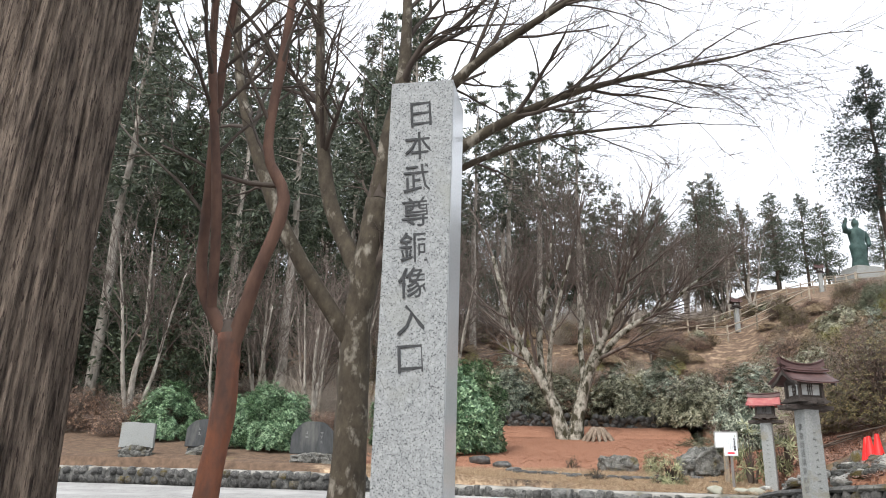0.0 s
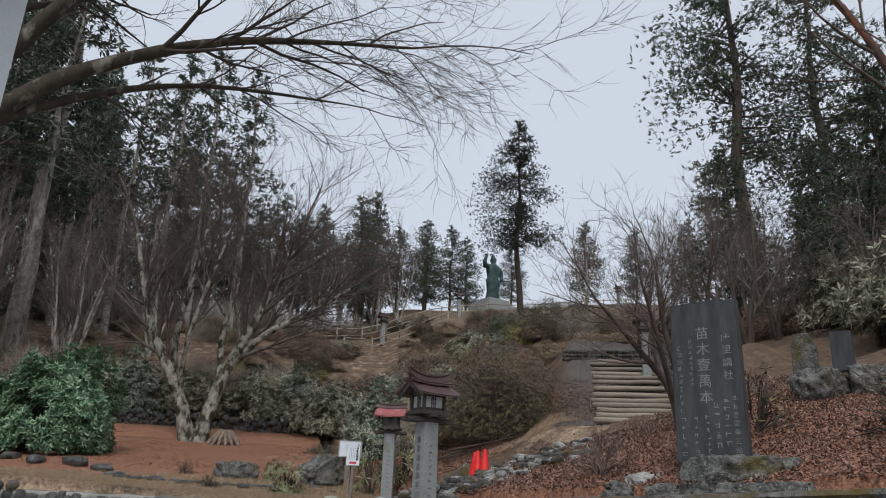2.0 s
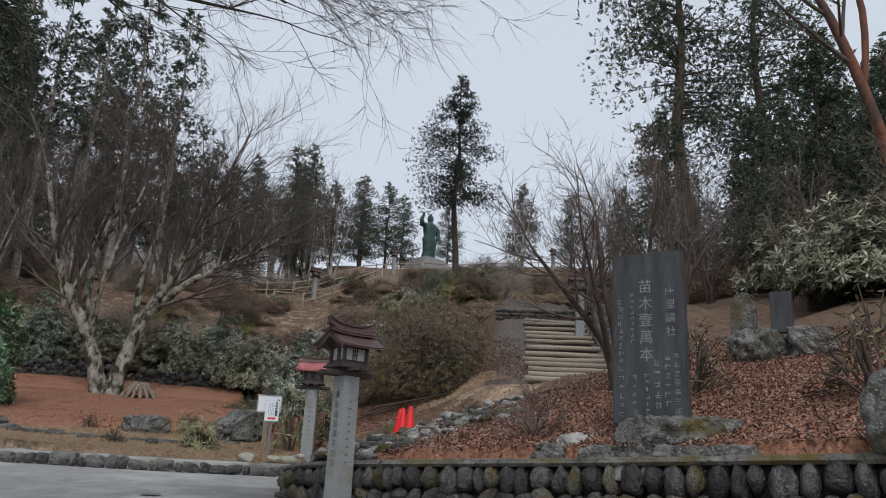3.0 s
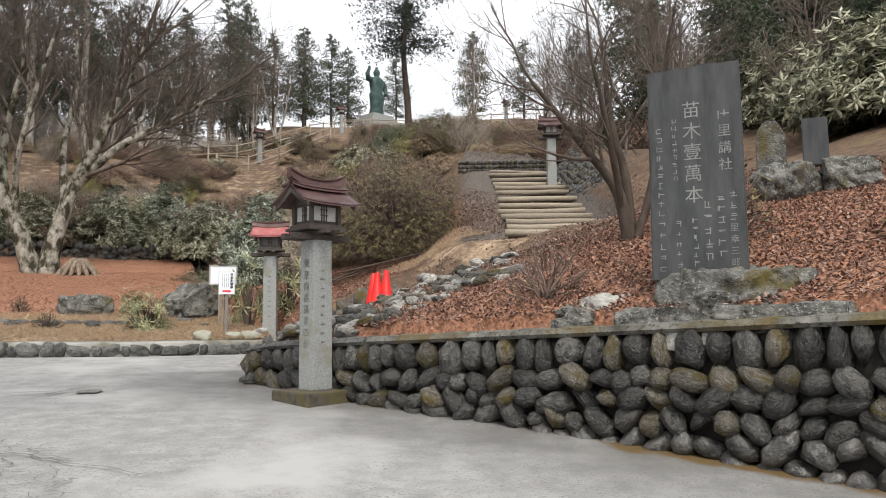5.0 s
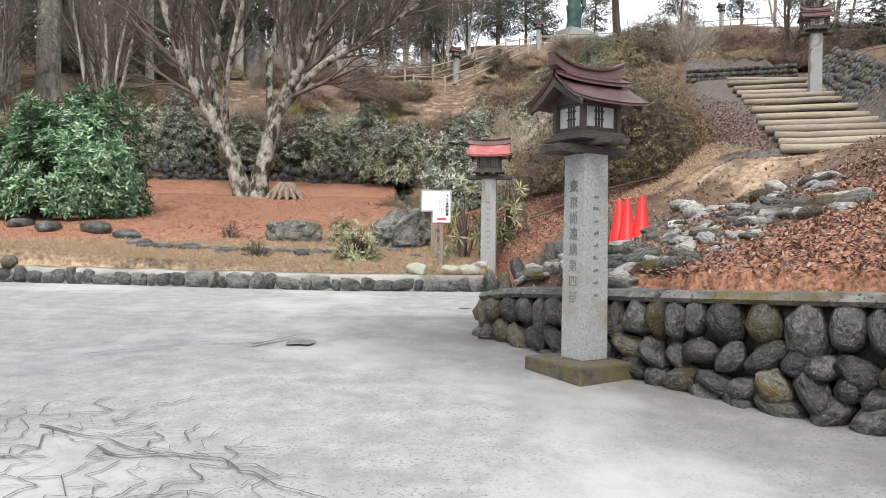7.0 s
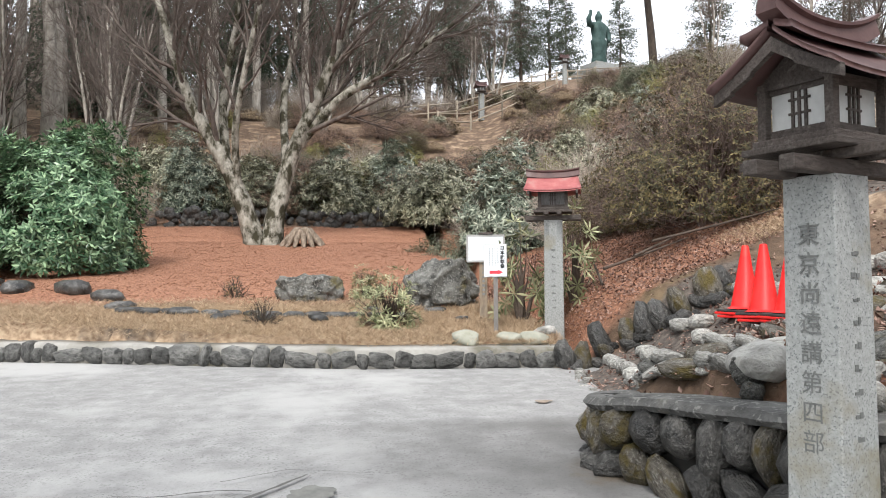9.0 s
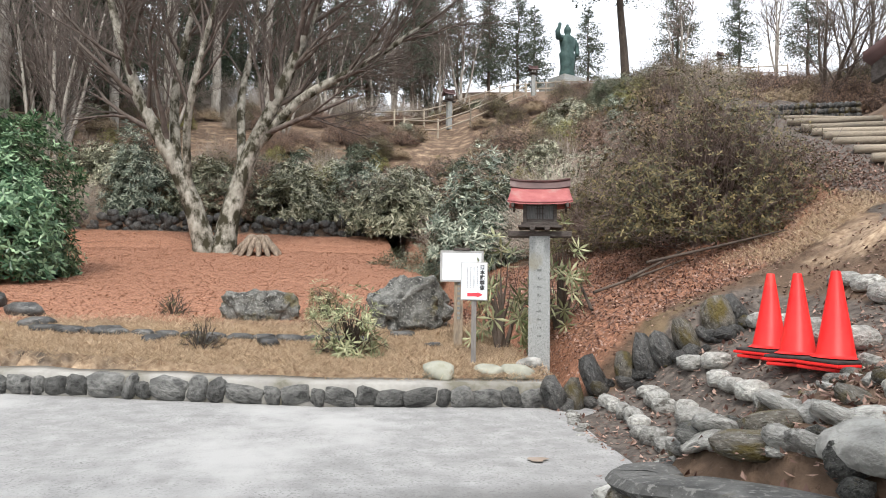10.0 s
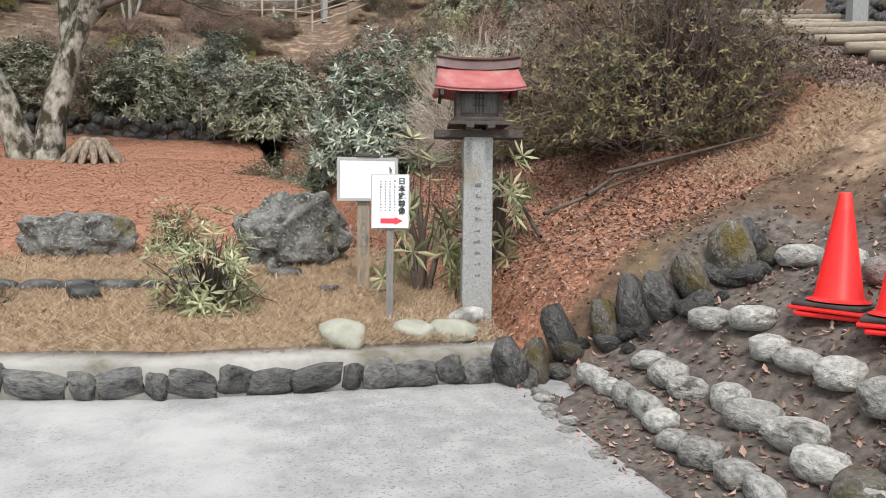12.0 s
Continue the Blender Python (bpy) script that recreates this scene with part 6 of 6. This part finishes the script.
def make_kerb():
    kerb = holder("kerb", "low kerb of flat grey stones edging the lawn", "kerb")
    rng = random.Random(31)
    blocks = [stone_mesh("kerb_stone", 70 + k, KERB, (1, 1, 1), 0.18, 2, 0.34, 6) for k in range(10)]
    x = 5.55
    while x > -17:
        w = rng.uniform(0.12, 0.30) if rng.random() < 0.6 else rng.uniform(0.28, 0.42)
        xc = x - w / 2
        y = kerb_y(xc) + 0.12
        ang = math.atan2(kerb_y(xc - 0.1) - kerb_y(xc + 0.1), -0.2)
        h = rng.uniform(0.23, 0.34) + 0.28 * smooth(-2, -6, xc)
        z = road_z(y) + h * 0.36
        ob = new("kerb_stone", rng.choice(blocks))
        ob.parent = kerb
        ob.matrix_local = Matrix.Translation((xc, y, z)) @ Matrix.Rotation(ang + math.pi + rng.uniform(-0.12, 0.12), 4, "Z") @ Matrix.Rotation(rng.uniform(-0.28, 0.28), 4, "Y") @ Matrix.Diagonal((w * 1.5, 0.36, h * 1.2, 1))
        if xc < -2:
            for k in range(2):
                o2 = new("kerb_stone", rng.choice(EGGS))
                o2.parent = kerb
                o2.matrix_local = Matrix.Translation((xc + rng.uniform(-0.1, 0.1), y - 0.06, road_z(y) + 0.12 + 0.2 * k)) @ Matrix.Rotation(rng.uniform(-0.6, 0.6), 4, "Y") @ Matrix.Diagonal((0.3, 0.26, 0.24, 1))
        x -= w * 0.9
    V, F = [], []
    for i in range(120):
        xx = 5.6 - i * 0.19
        y, top = kerb_y(xx) + 0.11 + 0.03 * noise.noise(Vector((xx * 3, 4, 0))), road_z(kerb_y(xx)) + 0.245 + 0.2 * smooth(-2, -6, xx) + 0.02 * noise.noise(Vector((xx * 2, 0, 0)))
        V.extend([(xx, y - 0.075, top - 0.35), (xx, y - 0.07, top - 0.03), (xx, y - 0.03, top), (xx, y + 0.2, top + 0.02), (xx, y + 0.2, top - 0.35)])
        if i:
            j = len(V) - 5
            for k in range(5):
                F.append((j - 5 + k, j - 5 + (k + 1) % 5, j + (k + 1) % 5, j + k))
    mesh_object("kerb_mortar", V, F, mat("kerb_mortar", (0.24, 0.23, 0.21), (0.36, 0.35, 0.32), 6, 0.95, 0.5, stain=(0.14, 0.13, 0.1), stain_scale=1.5, stain_cut=0.5), kerb)


make_kerb()


def make_steps():
    steps = holder("stone_steps", "uneven steps of pale rounded stones set in dirt", "steps")
    rng = random.Random(41)
    pale = [stone_mesh("step_stone", 90 + k, PALE, (1, 1, 1), 0.20, 2, 0.36, 6) for k in range(10)]

    def put(x, y, sx, sy, sz, turn, lift=0.25):
        ob = new("step_stone", rng.choice(pale))
        ob.parent = steps
        ob.matrix_local = Matrix.Translation((x, y, land_z(x, y) + sz * lift)) @ Matrix.Rotation(turn, 4, "Z") @ Matrix.Rotation(rng.uniform(-0.12, 0.12), 4, "X") @ Matrix.Diagonal((sx, sy, sz, 1))
    for x0, y0, x1, y1, big in ((5.58, 16.6, 5.05, 14.7, 0.16), (5.92, 16.45, 5.5, 14.4, 0.26), (6.22, 16.3, 5.85, 14.3, 0.31), (6.62, 16.1, 6.3, 14.4, 0.32), (7.3, 16.1, 7.15, 14.7, 0.34), (8.1, 15.9, 7.8, 14.5, 0.36)):
        n = int(math.hypot(x1 - x0, y1 - y0) / (big * 0.85))
        for k in range(n + 1):
            u = k / n
            put(x0 + (x1 - x0) * u + rng.uniform(-0.06, 0.06), y0 + (y1 - y0) * u + rng.uniform(-0.03, 0.03), big * rng.uniform(0.8, 1.2) * 0.85, big * rng.uniform(0.9, 1.35), big * rng.uniform(0.5, 0.8) if big > 0.2 else 0.07, rng.uniform(-0.4, 0.4))
    # row of standing boulders beside the steps
    border = holder("boulder_row", "row of dark standing boulders edging the leaf bank", "boulder row")
    line = [(5.5, 16.95), (5.98, 17.02), (6.28, 16.9), (6.55, 16.62), (6.75, 16.5), (7.1, 16.5), (7.5, 16.6)]
    for (xa, ya), (xb, yb) in zip(line, line[1:]):
        n = max(1, round(math.hypot(xb - xa, yb - ya) / 0.25))
        for k in range(n):
            u = k / n
            x, y = xa + (xb - xa) * u, ya + (yb - ya) * u
            ob = new("boulder", rng.choice(EGGS))
            ob.parent = border
            hh = rng.uniform(0.40, 0.60)
            ob.matrix_local = Matrix.Translation((x, y + rng.uniform(-0.04, 0.04), land_z(x, y - 0.25) + hh * 0.3)) @ Matrix.Rotation(rng.uniform(-0.3, 0.3) + math.atan2(yb - ya, xb - xa), 4, "Z") @ Matrix.Rotation(rng.uniform(-0.5, -0.1), 4, "Y") @ Matrix.Diagonal((rng.uniform(0.25, 0.34), rng.uniform(0.26, 0.36), hh, 1))
    for k in range(46):
        u = rng.random() * (len(line) - 1)
        i = int(u)
        x = line[i][0] + (line[i + 1][0] - line[i][0]) * (u - i) + rng.uniform(-0.12, 0.12)
        y = line[i][1] + (line[i + 1][1] - line[i][1]) * (u - i) + rng.uniform(-0.22, 0.02)
        s = rng.uniform(0.10, 0.24)
        ob = new("boulder", rng.choice(EGGS))
        ob.parent = border
        ob.matrix_local = Matrix.Translation((x, y, land_z(x, y) + s * 0.2)) @ Euler((rng.uniform(-0.4, 0.4), rng.uniform(-0.4, 0.4), rng.uniform(0, 6.3))).to_matrix().to_4x4() @ Matrix.Diagonal((s * 1.2, s, s * 0.75, 1))
    # loose rocks of the bank below the slab, towards the steps
    bank = holder("rockery", "bank of flat mossy stones among fallen leaves", "rockery")
    for k in range(44):
        u = rng.random()
        x, y = 4.85 + 2.2 * u, 13.7 + 0.45 * u + rng.uniform(-0.3, 0.22)
        s = rng.uniform(0.18, 0.34)
        ob = new("bank_stone", rng.choice(FLATS))
        ob.parent = bank
        ob.matrix_local = Matrix.Translation((x, y, land_z(x, y) - s * 0.02)) @ Euler((rng.uniform(-0.25, 0.25), rng.uniform(-0.35, 0.05), rng.uniform(0, 6.3))).to_matrix().to_4x4() @ Matrix.Diagonal((s * 1.35, s, s * rng.uniform(0.5, 0.7), 1))
    for k in range(255):
        y = 13.95 - 2.6 * rng.random() ** 1.2
        x = wall_x(min(y, 14)) + 0.45 + (0.1 + 3.4 * rng.random() ** 1.2 if y > 12.3 else 2.2 * rng.random() ** 1.4)
        s = 0.12 + 0.24 * rng.random() ** 1.6
        ob = new("bank_stone", rng.choice(FLATS))
        ob.parent = bank
        ob.matrix_local = Matrix.Translation((x, y, land_z(x, y) - s * 0.02)) @ Euler((rng.uniform(-0.3, 0.3), rng.uniform(-0.5, 0.0), rng.uniform(0, 6.3))).to_matrix().to_4x4() @ Matrix.Diagonal((s * 1.4, s, s * rng.uniform(0.4, 0.65), 1))
    for x, y, s, turn in ((4.78, 13.72, 0.42, 0.3), (4.98, 13.98, 0.40, 1.0), (5.12, 14.28, 0.36, 1.4), (5.3, 14.05, 0.4, 0.2), (5.42, 14.42, 0.34, 0.8), (5.62, 14.15, 0.4, 2.0), (5.85, 14.35, 0.36, 0.5), (6.1, 14.3, 0.38, 1.2), (6.35, 14.2, 0.42, 0.2), (6.62, 14.22, 0.36, 0.9)):
        ob = new("bank_stone", rng.choice(FLATS))
        ob.parent = bank
        ob.matrix_local = Matrix.Translation((x, y, land_z(x, y) + 0.02)) @ Matrix.Rotation(turn, 4, "Z") @ Matrix.Diagonal((s * 1.3, s, 0.26, 1))
    for x, y, s, c in ((4.95, 17.45, 0.30, 0), (5.25, 17.38, 0.33, 0), (5.45, 17.62, 0.3, 1), (4.4, 17.45, 0.36, 0), (5.13, 12.3, 0.36, 1), (5.7, 17.25, 0.3, 1)):
        rock("rock", x, y, land_z(x, y) + s * 0.18, (s * 1.2, s, s * 0.72), x * 60, int(x * 31), "smooth pale river stone beside the kerb", PALE if c else mat("greenish_stone", (0.25, 0.25, 0.2), (0.36, 0.36, 0.3), 6, 0.8, 0.3, stain=(0.2, 0.2, 0.13), stain_scale=3), 0.1, 3, 0.45)


make_steps()


TREAD_SOIL = mat("packed_earth", (0.055, 0.046, 0.038), (0.12, 0.10, 0.085), 7, 0.95, 0.8, stain=(0.16, 0.11, 0.08), stain_scale=3, stain_cut=0.56, dist=0.02)
# distance up the axis and length of each log
STAIR_LOGS = ((0.64, 2.05), (1.24, 2.05), (1.84, 2.05), (2.48, 2.05), (3.18, 2.05), (4.02, 2.05), (5.14, 2.05), (6.4, 2.05), (7.28, 2.05), (8.12, 2.05), (9.28, 2.05), (10.6, 2.05))


def make_log_stairs():
    stairs = holder("log_stairs", "earth stairway with pale cut log treads", "stairs")
    rng = random.Random(51)
    axis = Vector((0.445, 0.895, 0))
    across = Vector((0.895, -0.445, 0))
    start = Vector((10.46, 15.6, 0)) + across * 0.33
    turn = math.atan2(across.y, across.x)

    def log(d, length, shift, skew, radius, lift):
        V, F = [], []
        pts = [Vector((u * length / 2, 0.02 * rng.uniform(-1, 1), 0.012 * rng.uniform(-1, 1))) for u in (-1, -0.5, 0, 0.5, 1)]
        tube(V, F, pts, [radius * rng.uniform(0.93, 1.07) for k in range(5)], 10)
        F.append(tuple(range(9, -1, -1)))
        o = mesh_object("log", V, F, LOG, stairs)
        c = start + axis * d + across * shift
        o.matrix_local = Matrix.Translation((c.x, c.y, stair_z(d) + lift)) @ Matrix.Rotation(turn + skew, 4, "Z")
    for d, length in STAIR_LOGS:
        log(d, length, rng.uniform(-0.06, 0.06), rng.uniform(-0.03, 0.03), 0.075, 0.12)
        # packed earth tread behind the log, dark riser under it
        c = start + axis * (d + 0.20)
        tread = part("tread", boxed((-length * 0.48, -0.17, -0.2), (length * 0.48, 0.2, 0.0), 0.02), TREAD_SOIL, stairs)
        tread.matrix_local = Matrix.Translation((c.x, c.y, stair_z(d) + 0.12)) @ Matrix.Rotation(turn, 4, "Z")
    log(STAIR_LOGS[-1][0] + 0.9, 2.4, 0.2, 0.22, 0.06, 0.1)
    # bank of fitted stones beside the stair, and a low wall across its head
    side = holder("stair_wall", "sloping bank of fitted grey stones beside the stairway", "wall")
    for k in range(298):
        d, h = (k % 50) * 0.21 + rng.uniform(-0.08, 0.08) + 0.1, (k // 50 + rng.uniform(-0.3, 0.3)) / 5.0
        c = start + axis * d + across * (1.2 + 0.42 * h)
        ob = new("bank_stone", rng.choice(EGGS))
        ob.parent = side
        ob.matrix_local = Matrix.Translation((c.x, c.y, stair_z(d) + 0.08 + 0.80 * h)) @ Matrix.Rotation(turn + 1.57, 4, "Z") @ Matrix.Rotation(0.45, 4, "X") @ Matrix.Rotation(rng.uniform(-0.5, 0.5), 4, "Y") @ Matrix.Diagonal((rng.uniform(0.18, 0.28), 0.22, rng.uniform(0.2, 0.32), 1))
    head = holder("stair_head_wall", "low dark dry-stone wall above the stairway", "wall")
    for k in range(72):
        off, row = (k % 24) * 0.135 - 2.0, k // 24
        c = start + axis * (STAIR_LOGS[-1][0] + 2.2) + across * off
        ob = new("wall_stone", rng.choice(EGGS))
        ob.parent = head
        ob.matrix_local = Matrix.Translation((c.x, c.y, stair_z(STAIR_LOGS[-1][0] + 2.2) + 0.02 + 0.15 * row)) @ Euler((rng.uniform(-0.4, 0.4), rng.uniform(-0.6, 0.6), turn)).to_matrix().to_4x4() @ Matrix.Diagonal((0.19, 0.24, 0.19, 1))


make_log_stairs()
